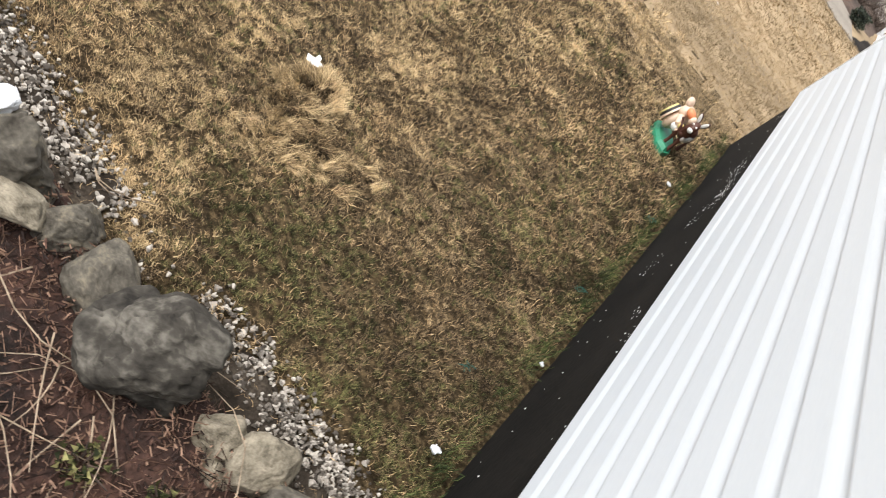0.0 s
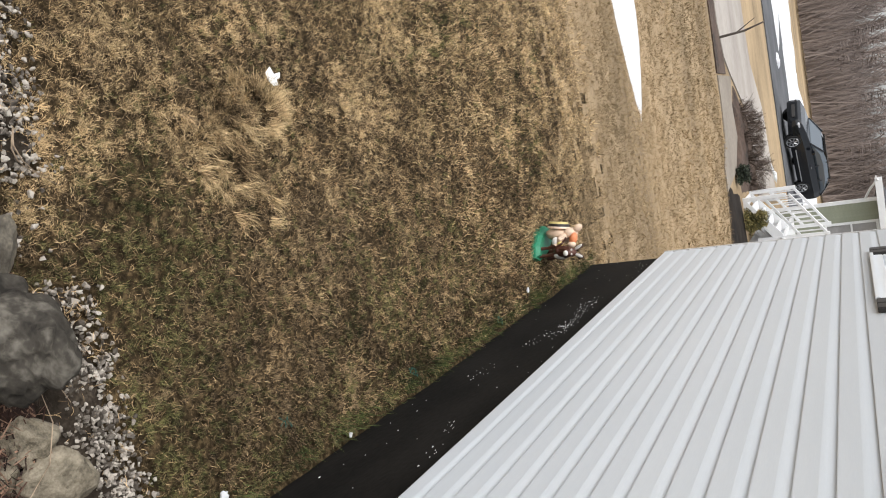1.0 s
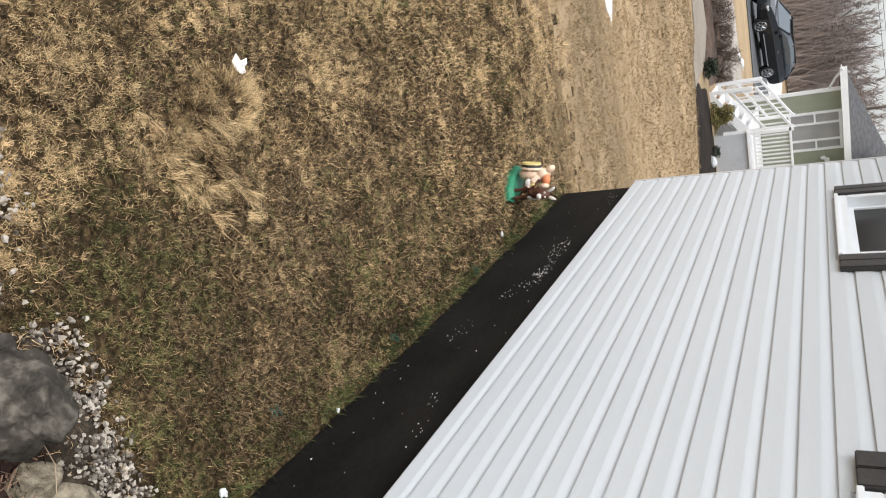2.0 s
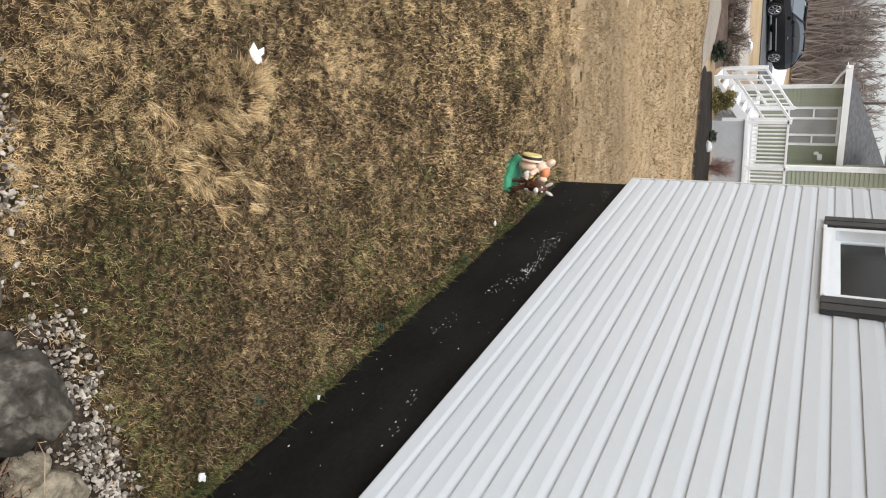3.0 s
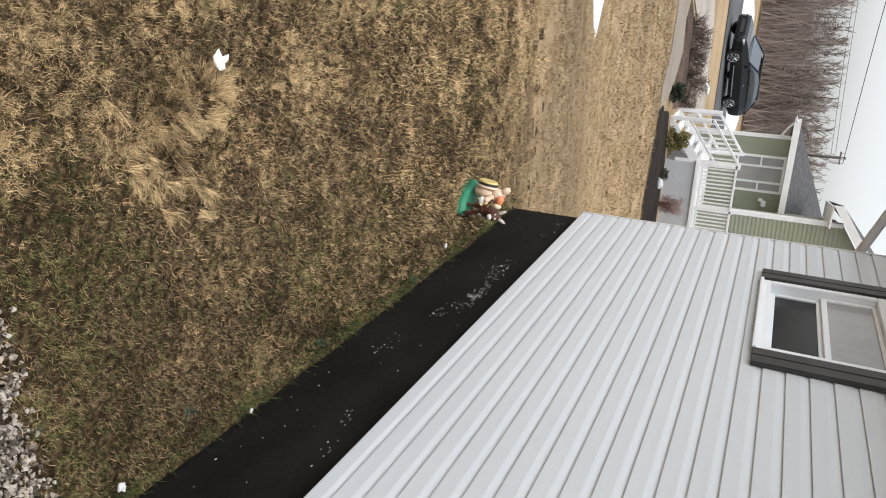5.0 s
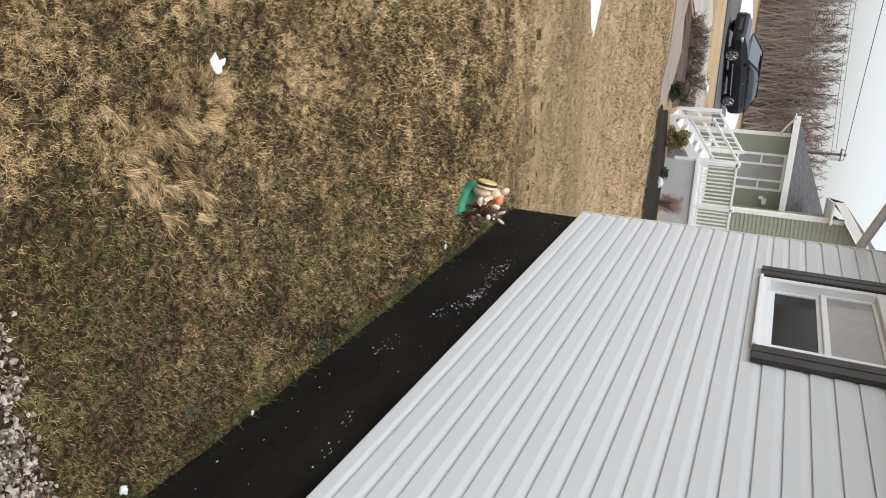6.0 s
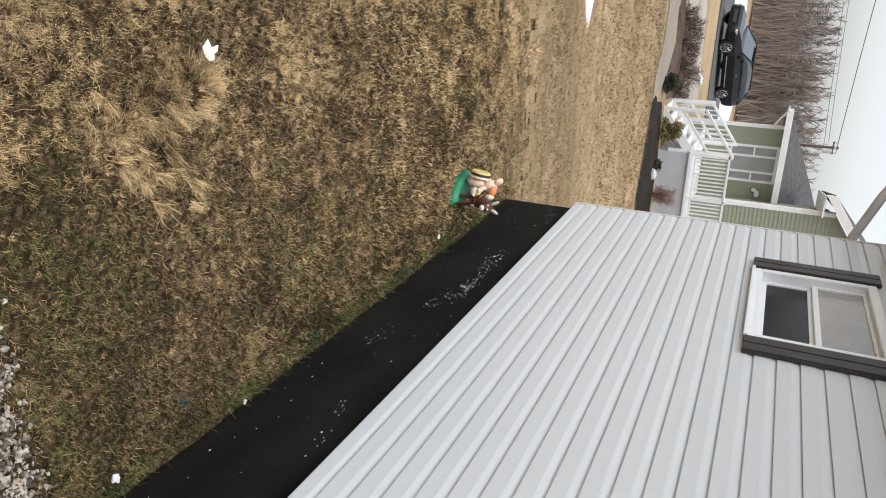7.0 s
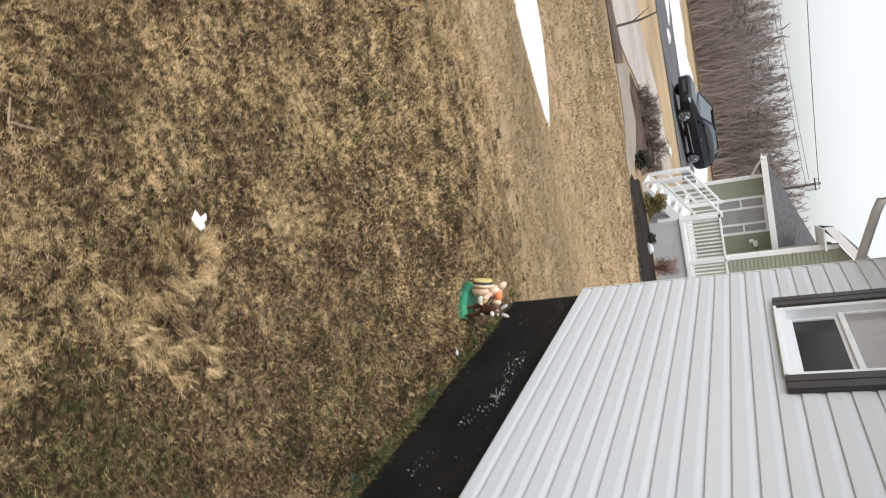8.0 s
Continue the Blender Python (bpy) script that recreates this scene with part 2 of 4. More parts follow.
# ---- the ground ----
def make_ground():
    xs = np.r_[-1500, -400, -120, -60, -30, np.arange(-20, -4, 1.0), np.arange(-4, 1.01, 0.1), np.arange(2, 21, 1.0), 30, 60, 120, 400, 1500]
    ys = np.r_[-1500, -300, -60, -20, -8, np.arange(-4, 0, 0.5), np.arange(0, 7, 0.1), np.arange(7, 40, 0.75), 45, 60, 90, 150, 400, 1500, 3000]
    X, Y = np.meshgrid(xs, ys)
    Z = ground_z(X, Y)
    near = (X > -4) & (X < 1) & (Y > -1) & (Y < 7)
    bumps = np.array([noise.noise((x * 2.2, y * 2.2, 3)) * 0.02 + noise.noise((x * 7, y * 7, 9)) * 0.012 for x, y in zip(X.ravel(), Y.ravel())]).reshape(X.shape)
    Z = Z + np.where(near, bumps, 0) - 0.012
    nx, ny = len(xs), len(ys)
    faces = [(j * nx + i, j * nx + i + 1, (j + 1) * nx + i + 1, (j + 1) * nx + i) for j in range(ny - 1) for i in range(nx - 1)]
    ob = soup("ground", np.stack([X, Y, Z], -1).reshape(-1, 3).tolist(), faces, THATCH, None, "winter lawn of matted dead grass on earth", "structure", "ground")
    ob.data.materials.append(FIELD)
    cy = np.repeat((ys[:-1] + ys[1:]) / 2, nx - 1)
    cx = np.tile((xs[:-1] + xs[1:]) / 2, ny - 1)
    jitter = np.random.default_rng(2).normal(0, 0.45, len(cx)) + 0.4 * np.sin(cx * 2.3)
    ob.data.polygons.foreach_set("material_index", ((cy + jitter > 6.0) | (cy < 0.4) | (cx < -4.0)).astype(np.int32))
    ob.data.polygons.foreach_set("use_smooth", np.ones(len(faces), bool))
    return ob


ground = make_ground()


def blades(name, material, x, y, head, length, width, lay, label, seed, z0=None, seg=3, curl=0.75):
    """Curling grass blades at the given places and headings; lay is how far they lie over."""
    rng = np.random.default_rng(seed)
    n = len(x)
    L = np.broadcast_to(length, n) * rng.uniform(0.45, 1.4, n)
    W = width * rng.uniform(0.6, 1.35, n)
    tilt = np.clip(rng.normal(lay, 0.35, n), 0.15, 1.75)
    floor_ = ground_z(x, y) if z0 is None else z0
    p = np.stack([x, y, floor_ - 0.006], -1)
    rows, way = [], np.asarray(head, float)
    flat = rng.uniform(-.7, .7, n)
    for k in range(seg + 1):
        side = np.stack([-np.sin(way), np.cos(way), flat], -1) * (W * (1 - 0.25 * k))[:, None] / 2
        rows += [p] if k == seg else [p - side, p + side]
        lean = np.minimum(tilt * (0.55 + 0.85 * k / seg), 1.95)
        step = np.stack([np.cos(way) * np.sin(lean), np.sin(way) * np.sin(lean), np.cos(lean)], -1) * (L / seg)[:, None]
        p = p + step
        p[:, 2] = np.maximum(p[:, 2], floor_ + 0.003 + 0.002 * k)
        way = way + rng.normal(0, curl, n)
    V = np.stack(rows, 1).reshape(-1, 3)
    m = 2 * seg + 1
    one = []
    for k in range(seg - 1):
        one += [2 * k, 2 * k + 1, 2 * k + 3, 2 * k, 2 * k + 3, 2 * k + 2]
    one += [2 * seg - 2, 2 * seg - 1, 2 * seg]
    tris = (np.arange(n)[:, None] * m + np.array(one)).reshape(-1)
    me = bpy.data.meshes.new(name)
    me.vertices.add(len(V))
    me.vertices.foreach_set("co", V.astype(np.float32).ravel())
    me.loops.add(len(tris))
    me.loops.foreach_set("vertex_index", tris.astype(np.int32))
    me.polygons.add(len(tris) // 3)
    me.polygons.foreach_set("loop_start", np.arange(0, len(tris), 3, dtype=np.int32))
    me.update(calc_edges=True)
    me.materials.append(material)
    return tagged(new(name, me), label, "grass", "", "stuff")


def bed_edge(x):
    """Where the lawn begins, beyond the rocks and the gravel."""
    return np.where(x > -0.80, 1.185, np.where(x > -0.96, 1.14, np.where(x > -1.30, 0.93, 1.07))) + 0.02 * np.sin(x * 13) + 0.015 * np.sin(x * 31)


def scatter(n, x0, x1, y0, y1, seed):
    rng = np.random.default_rng(seed)
    x, y = rng.uniform(x0, x1, n), rng.uniform(y0, y1, n)
    keep = ~((x > -0.01) & (y < 5.98)) & (y > bed_edge(x) + rng.normal(0, 0.03, n))
    keep &= ~((x < -1.3) & (y > 9.0) & (y < 10.7) & (np.abs(y - 9.95) < 0.2 + 0.7 * (-1.3 - x)))
    keep &= ~((x > 0.0) & (y > 17.5 - 0.38 * x))
    hole = np.array([noise.noise((a * 9, b * 9, 61.0)) for a, b in zip(x, y)])
    keep &= ~((hole < -0.22) & (rng.random(n) < 0.45) & (y < 3.4))
    return x[keep], y[keep]


def patch(x, y, f, seed):
    return np.array([noise.noise((a * f, b * f, seed)) + 0.5 * noise.noise((a * f * 3, b * f * 3, seed + 5)) for a, b in zip(x, y)])


def spot_at(x, y, cx, cy, r):
    return np.exp(-((x - cx) ** 2 + (y - cy) ** 2) / (r * r))


def make_grass():
    # clumps, blades in each, the stretch of lawn, blade length and width, clump spread
    lots = ((7400, 28, -2.8, 0.02, 0.9, 2.2, 0.021, 0.00145, 0.010), (6800, 25, -3.3, 0.02, 2.2, 3.4, 0.025, 0.0018, 0.012), (12500, 17, -4.2, 0.6, 3.4, 6.4, 0.035, 0.0027, 0.018), (9000, 13, -7.0, 3.6, 6.4, 12.0, 0.055, 0.0052, 0.045), (4000, 11, -9.5, 3.2, 12.0, 17.8, 0.075, 0.012, 0.09))
    for lot, (n, per, x0, x1, y0, y1, ln, wd, spread) in enumerate(lots):
        rng = np.random.default_rng(70 + lot)
        cx, cy = scatter(n, x0, x1, y0, y1, 10 + lot)
        p, q = 0.75 * patch(cx, cy, 1.3, 2.0), 0.75 * patch(cx, cy, 0.9, 31.0)
        wall = np.exp(-np.abs(cx) / 0.10) * (cy < 6)
        far = np.clip((cy - 4.7 + 0.9 * q - 0.25 * np.sin(cx * 3)) / 2.2, 0, 1)
        spot, fleck = patch(cx, cy, 5.0, 41.0), patch(cx, cy, 15.0, 53.0)
        near = np.clip((2.3 - cy) / 0.9, 0, 1)
        green = p + 0.35 * spot + 0.3 * fleck + 0.75 * wall + 0.55 * near * (cx > -1.05) + 0.15 * (cx > -1.0) * (cy < 4.5) - 0.14 * (cx < -1.2) + 0.9 * spot_at(cx, cy, -1.2, 1.40, 0.24) - 0.6 * far + rng.normal(0, 0.45, len(cx)) > 0.54
        pale = q - 0.4 * spot - 0.4 * fleck + 0.15 * spot_at(cx, cy, -1.45, 1.9, 0.6) + 0.9 * spot_at(cx, cy, -1.14, 1.06, 0.17) + 0.6 * spot_at(cx, cy, -1.65, 1.45, 0.3) + 0.4 * spot_at(cx, cy, -1.9, 2.0, 0.35) + 0.75 * far + 0.36 * (cx < -1.15) + 0.4 * np.clip((-0.9 - cx) / 0.6, 0, 1) * np.clip((cy - 2.4) / 0.6, 0, 1) - 0.15 * (cx > -0.9) * (cy < 4.5) + rng.normal(0, 0.6, len(cx)) > 0.41
        # gap shade as darker blades: towards the wall, the near edge and round the tuft
        darkened = 0.95 * np.clip((2.8 - cy) / 1.2, 0, 1) * (cx > -1.1) + 0.42 * np.exp(cx / 0.6) * (cy < 5.5) + 0.25 * np.clip((cx + 1.2) / 0.4, 0, 1) * np.clip((4.8 - cy) / 0.6, 0, 1) + 0.4 * spot_at(cx, cy, -1.45, 1.98, 0.33) + 0.35 * patch(cx, cy, 2.3, 17.0) + 0.45 * patch(cx, cy, 7.0, 19.0) + 0.35 * fleck + 1.5 * spot_at(cx, cy, -1.58, 1.75, 0.07) + 1.3 * spot_at(cx, cy, -1.63, 2.18, 0.12) + 0.3 * spot_at(cx, cy, -1.2, 2.8, 0.5) + rng.normal(0, 0.5, len(cx)) > 0.36
        which = np.where(green, 0, np.where(pale & ~darkened, 2, np.where(darkened & (far < 0.5), 3, 1)))
        which = np.where((rng.random(len(cx)) < far * 1.1 - 0.1), 4, which)
        lean = rng.uniform(0, 6.283, len(cx))
        tall = rng.uniform(0.6, 1.3, len(cx))
        m = rng.poisson(per, len(cx))
        k = np.repeat(np.arange(len(cx)), m)
        a = rng.uniform(0, 6.283, len(k))
        r = np.abs(rng.normal(0, spread, len(k)))
        x, y = cx[k] + r * np.cos(a), cy[k] + r * np.sin(a)
        head = np.where(rng.random(len(k)) < 0.75, a, lean[k]) + rng.normal(0, 0.7, len(k))
        ok = ~((x > 0.0) & (y < 5.98)) & (y > bed_edge(x) - 0.03)
        for kind, (material, lay, size, label) in enumerate(((GREENISH, 1.0, 0.85, "sparse greenish blades among the dead lawn grass"), (STRAW, 1.2, 1.0, "matted brown dead lawn grass"), (TAN, 1.25, 1.15, "pale straw-coloured dead lawn grass"), (DARKSTRAW, 1.15, 1.0, "brown lawn grass coloured darker for the gaps between blades"), (FARTAN, 1.45, 1.0, "pale dry lawn grass away from the house"))):
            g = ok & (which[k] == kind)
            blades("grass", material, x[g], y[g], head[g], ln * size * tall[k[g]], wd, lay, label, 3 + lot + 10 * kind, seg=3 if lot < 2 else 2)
        # stray single blades between the clumps
        x, y = scatter(n * per // 9, x0, x1, y0, y1, 40 + lot)
        blades("grass", STRAW if lot < 3 else FARTAN, x, y, rng.uniform(0, 6.283, len(x)), ln * 1.3, wd * .9, 1.4, "loose dead blades lying on the lawn", 50 + lot, seg=2)


make_grass()


def make_tuft():
    """A rounded mound of flattened grass: locks of long blades that fall outwards, with dark holes between them."""
    rng = np.random.default_rng(77)
    lobes = ((-1.46, 2.0, 0.135, 0.205, 190, 0.07, None), (-1.40, 1.72, 0.11, 0.15, 60, 0.03, -0.9), (-1.24, 1.82, 0.13, 0.15, 60, 0.025, 0.1), (-1.07, 1.95, 0.10, 0.14, 26, 0.015, 0.5))
    bins = {0: [], 1: [], 2: []}
    for cx, cy, sx, sy, n, h, way in lobes:
        a = rng.uniform(0, 6.283, n)
        r = rng.uniform(0.12, 1.0, n) ** 0.6
        x, y = cx + sx * r * np.cos(a), cy + sy * r * np.sin(a)
        hole = np.array([noise.noise((u * 16, v * 16, 5.0)) for u, v in zip(x, y)])
        keep = hole > -0.06
        for u, v, b, q in zip(x[keep], y[keep], a[keep], r[keep]):
            m = rng.integers(34, 64)
            main = (b + 0.7 if way is None else way + 0.5 * np.sin(2 * b)) + rng.normal(0, 0.55)
            o = np.abs(rng.normal(0, 0.011, m))
            c = rng.uniform(0, 6.283, m)
            X, Y = u + o * np.cos(c), v + o * np.sin(c)
            Z = ground_z(X, Y) + h * np.clip(1 - q * q, 0, 1)
            bins[int(rng.choice(3, p=(0.78, 0.14, 0.08)))].append((X, Y, Z, main + rng.normal(0, 0.28, m)))
    for kind, material, ln, label in ((0, TAN, 0.062, "rounded pale tuft of flattened dead grass"), (1, STRAW, 0.058, "brown locks in the flattened tuft"), (2, DARKSTRAW, 0.05, "blades coloured darker for the gaps in the flattened tuft")):
        X, Y, Z, H = (np.concatenate(v) for v in zip(*bins[kind]))
        blades("grass_tuft", material, X, Y, H, ln, 0.0015, 1.15, label, 91 + kind, z0=Z, curl=0.4)


make_tuft()


def make_outskirts():
    rng = np.random.default_rng(8)
    x, y = rng.uniform(-13, -2.6, 60000), rng.uniform(-7, 12, 60000)
    keep = (x < -2.7) | (y < -1.3)
    keep &= ~((x > -4.2) & (y > 3.2)) & ~((x > -7) & (y > 6.3)) & ~((x > -3.3) & (y > 0.9)) & ((x < -2.75) | (y < -1.25))
    blades("grass", FARTAN, x[keep], y[keep], rng.uniform(0, 6.283, keep.sum()), 0.07, 0.008, 1.0, "pale dry lawn grass away from the house", 64)


make_outskirts()


def make_wall_grass():
    """Fresher grass that grows along the foot of the foundation."""
    rng = np.random.default_rng(5)
    c = rng.uniform(1.2, 5.9, 170)
    k = np.repeat(np.arange(len(c)), 16)
    x = np.minimum(-0.035 + np.abs(rng.normal(0, 0.03, len(k))) * np.sign(rng.uniform(-1, .5, len(k))), 0.02)
    y = c[k] + rng.normal(0, 0.022, len(k))
    blades("grass_edge", FRESH, x, y, rng.uniform(0, 6.283, len(k)), 0.055, 0.003, 0.6, "fresh green grass along the foundation", 93)


make_wall_grass()


def make_gravel_grass():
    """Dead blades blown over the stones."""
    rng = np.random.default_rng(15)
    x, y = rng.uniform(-2.0, -0.02, 1500), rng.normal(1.07, 0.09, 1500)
    g = (rng.random(1500) < 0.3) | ((x > -0.98) & (x < -0.72))
    blades("grass", STRAW, x[g], y[g], rng.uniform(0, 6.283, g.sum()), 0.04, 0.0016, 1.35, "loose dead blades among the stones", 66, z0=np.full(g.sum(), 0.018))


make_gravel_grass()

# ---- our house: foundation, clapboards, windows, eave ----
E = 0.1117
Z0, YC, YN, TOP = 0.573, 5.948, -3.5, 3.03
WINDOWS = ((3.86, 4.975), (0.80, 1.915))
WZ0, WZ1 = 2.085, 2.815


def make_house():
    wall = tagged(empty("wall_house"), "white vinyl clapboard house wall over a dark foundation", "wall", "", "structure")
    # core walls with openings through them
    (A0, A1), (B0, B1) = WINDOWS
    for y0, y1, z0, z1 in [(YN, B0, Z0 + 0.03, TOP), (B0, B1, Z0 + 0.03, WZ0), (B0, B1, WZ1, TOP), (B1, A0, Z0 + 0.03, TOP), (A0, A1, Z0 + 0.03, WZ0), (A0, A1, WZ1, TOP), (A1, YC - 0.012, Z0 + 0.03, TOP)]:
        part("sheathing", boxm(0.002, 0.14, y0, y1, z0, z1), TRIM, wall)
    part("sheathing", boxm(0.14, 7.0, YC - 0.16, YC - 0.012, Z0, TOP), TRIM, wall)
    part("sheathing", boxm(6.86, 7.0, YN, YC - 0.16, Z0, TOP), TRIM, wall)
    part("sheathing", boxm(0.14, 6.86, YN, YN + 0.14, Z0, TOP), TRIM, wall)
    part("corner_post", boxm(-0.020, 0.07, YC - 0.014, YC + 0.012, Z0 + 0.012, TOP, 0.004), TRIM, wall)
    part("starter_strip", boxm(-0.014, 0.03, YN, YC - 0.016, Z0 + 0.016, Z0 + 0.024), TRIM, wall)
    prof = [(0.001, 0.012), (-0.0120, 0.012), (-0.0130, 0.0), (-0.0158, 0.0), (-0.0165, 0.004), (-0.0150, 0.066), (-0.0140, 0.072), (-0.0126, 0.079), (-0.0106, 0.087), (-0.0090, 0.095), (-0.0078, 0.103), (-0.0070, E + 0.002), (0.001, E + 0.002)]
    shapes = {}

    def board(y0, y1, z, part_of=1.0):
        key = round(y1 - y0, 3)
        if key not in shapes:
            bm = bmesh.new()
            a = [bm.verts.new((px, 0, pz)) for px, pz in prof]
            b = [bm.verts.new((px, y1 - y0, pz)) for px, pz in prof]
            for i in range(len(prof) - 1):
                f = bm.faces.new((a[i], a[i + 1], b[i + 1], b[i]))
            bm.faces.new(a), bm.faces.new(b[::-1])
            shapes[key] = finish("clapboard", bm, SIDING)
        ob = new("clapboard", shapes[key])
        ob.parent, ob.location, ob.scale.z = wall, (0, y0, z), part_of
        if z < Z0 + 0.01:
            ob.location.z, ob.scale.z = Z0 + 0.02, (E - 0.02) / E

    k = 0
    while Z0 + k * E < TOP - 0.02:
        z = Z0 + k * E
        if z + E < WZ0 + 0.03 or z > WZ1 - 0.01:
            spans = [(YN, YC - 0.014)]
        else:
            spans = [(YN, B0 - 0.01), (B1 + 0.01, A0 - 0.01), (A1 + 0.01, YC - 0.014)]
        for s in spans:
            board(*s, z)
        if z + 0.02 < WZ0 < z + E and len(spans) > 1:
            # the course that is cut to fit under the sills
            for a, b in WINDOWS:
                board(a - 0.01, b + 0.01, z, (WZ0 - 0.013 - z) / E)
        k += 1
    found = tagged(empty("wall_foundation"), "black-coated foundation wall with flaking white specks", "foundation", "", "structure")
    part("footing_wall", boxm(0.03, 0.25, YN, YC - 0.03, -1.0, Z0 + 0.016, 0.004), FOUND, found)
    part("footing_wall", boxm(0.25, 6.95, YC - 0.25, YC - 0.03, -1.0, Z0 + 0.016), FOUND, found)
    rng = random.Random(5)
    bm = bmesh.new()
    for cy, cz, sy, sz, n in ((3.92, 0.405, 0.13, 0.035, 75), (3.66, 0.31, 0.09, 0.025, 14), (4.42, 0.397, 0.13, 0.03, 40), (3.09, 0.225, 0.06, 0.03, 14), (2.38, 0.40, 0.05, 0.025, 12), (2.13, 0.46, 0.05, 0.02, 8), (5.60, 0.45, 0.12, 0.03, 12), (3.6, 0.25, 1.6, 0.2, 60), (1.4, 0.3, 0.5, 0.15, 8)):
        for _ in range(n):
            y, z, s = rng.gauss(cy, sy), rng.gauss(cz, sz), rng.uniform(0.0011, 0.0021) / rng.uniform(0.35, 1.0) * (1.35 if n in (75, 40) and sy < 1 else 1)
            if not 0.05 < z < Z0 - 0.03 or y > YC - 0.06:
                continue
            pts = [(y + s * rng.uniform(.6, 2.0) * math.cos(a), z + s * rng.uniform(.5, 1.1) * math.sin(a)) for a in (0, 1.3, 2.5, 3.8, 5.0)]
            vs = [bm.verts.new((0.0292, p, q)) for p, q in pts]
            top = bm.verts.new((0.0262, y, z))
            for i in range(5):
                bm.faces.new((vs[i], vs[(i + 1) % 5], top))
    tagged(part("paint_flakes", bm, CHIP, found, "white paint flakes"), kind="stuff")
    ceil = tagged(empty("roof_house"), "eave of the house with grey soffit and gutter", "roof", "", "structure")
    part("soffit", boxm(-0.42, 0.16, YN, YC + 0.02, TOP, TOP + 0.02), GUTTER, ceil)
    part("fascia", boxm(-0.44, -0.42, YN, YC + 0.02, TOP, TOP + 0.16), WHITE, ceil)
    bm = bmesh.new()
    for q in ([(-0.46, YN, 3.2), (3.5, YN, 4.4), (3.5, YC + 0.25, 4.4), (-0.46, YC + 0.25, 3.2)], [(7.4, YN, 3.2), (3.5, YN, 4.4), (3.5, YC + 0.25, 4.4), (7.4, YC + 0.25, 3.2)]):
        lo = [bm.verts.new(p) for p in q]
        hi = [bm.verts.new((p[0], p[1], p[2] + 0.06)) for p in q]
        bm.faces.new(lo), bm.faces.new(hi[::-1])
        for i in range(4):
            bm.faces.new((lo[i], lo[(i + 1) % 4], hi[(i + 1) % 4], hi[i]))
    part("shingles", bm, SHINGLE, ceil)
    bm = bmesh.new()
    for y in (YN, YC - 0.1):
        v = [bm.verts.new(p) for p in ((0.05, y, TOP), (6.95, y, TOP), (3.5, y, 4.38))]
        w = [bm.verts.new(p) for p in ((0.05, y + 0.08, TOP), (6.95, y + 0.08, TOP), (3.5, y + 0.08, 4.38))]
        bm.faces.new(v), bm.faces.new(w[::-1])
        for i in range(3):
            bm.faces.new((v[i], v[(i + 1) % 3], w[(i + 1) % 3], w[i]))
    part("gable_wall", bm, SIDING, ceil)
    spout = tagged(empty("downspout"), "grey metal downspout bent back to the house corner", "downspout")
    part("upper_pipe", tube(bmesh.new(), [(-0.47, 6.02, 3.12), (-0.47, 6.02, 2.98), (-0.44, 6.02, 2.915), (-0.36, 6.02, 2.875), (-0.02, 6.02, 2.745), (0.20, 6.02, 2.66), (0.24, 6.02, 2.60)], 0.036, 10), GUTTER, spout, smooth=True)
    part("lower_pipe", tube(bmesh.new(), [(0.24, 6.02, 2.62), (0.24, 6.02, -0.14)], 0.034, 10), GUTTER, spout, smooth=True)
    part("gutter", boxm(-0.53, -0.44, YN, YC + 0.16, 3.08, 3.19, 0.012), GUTTER, spout)


make_house()


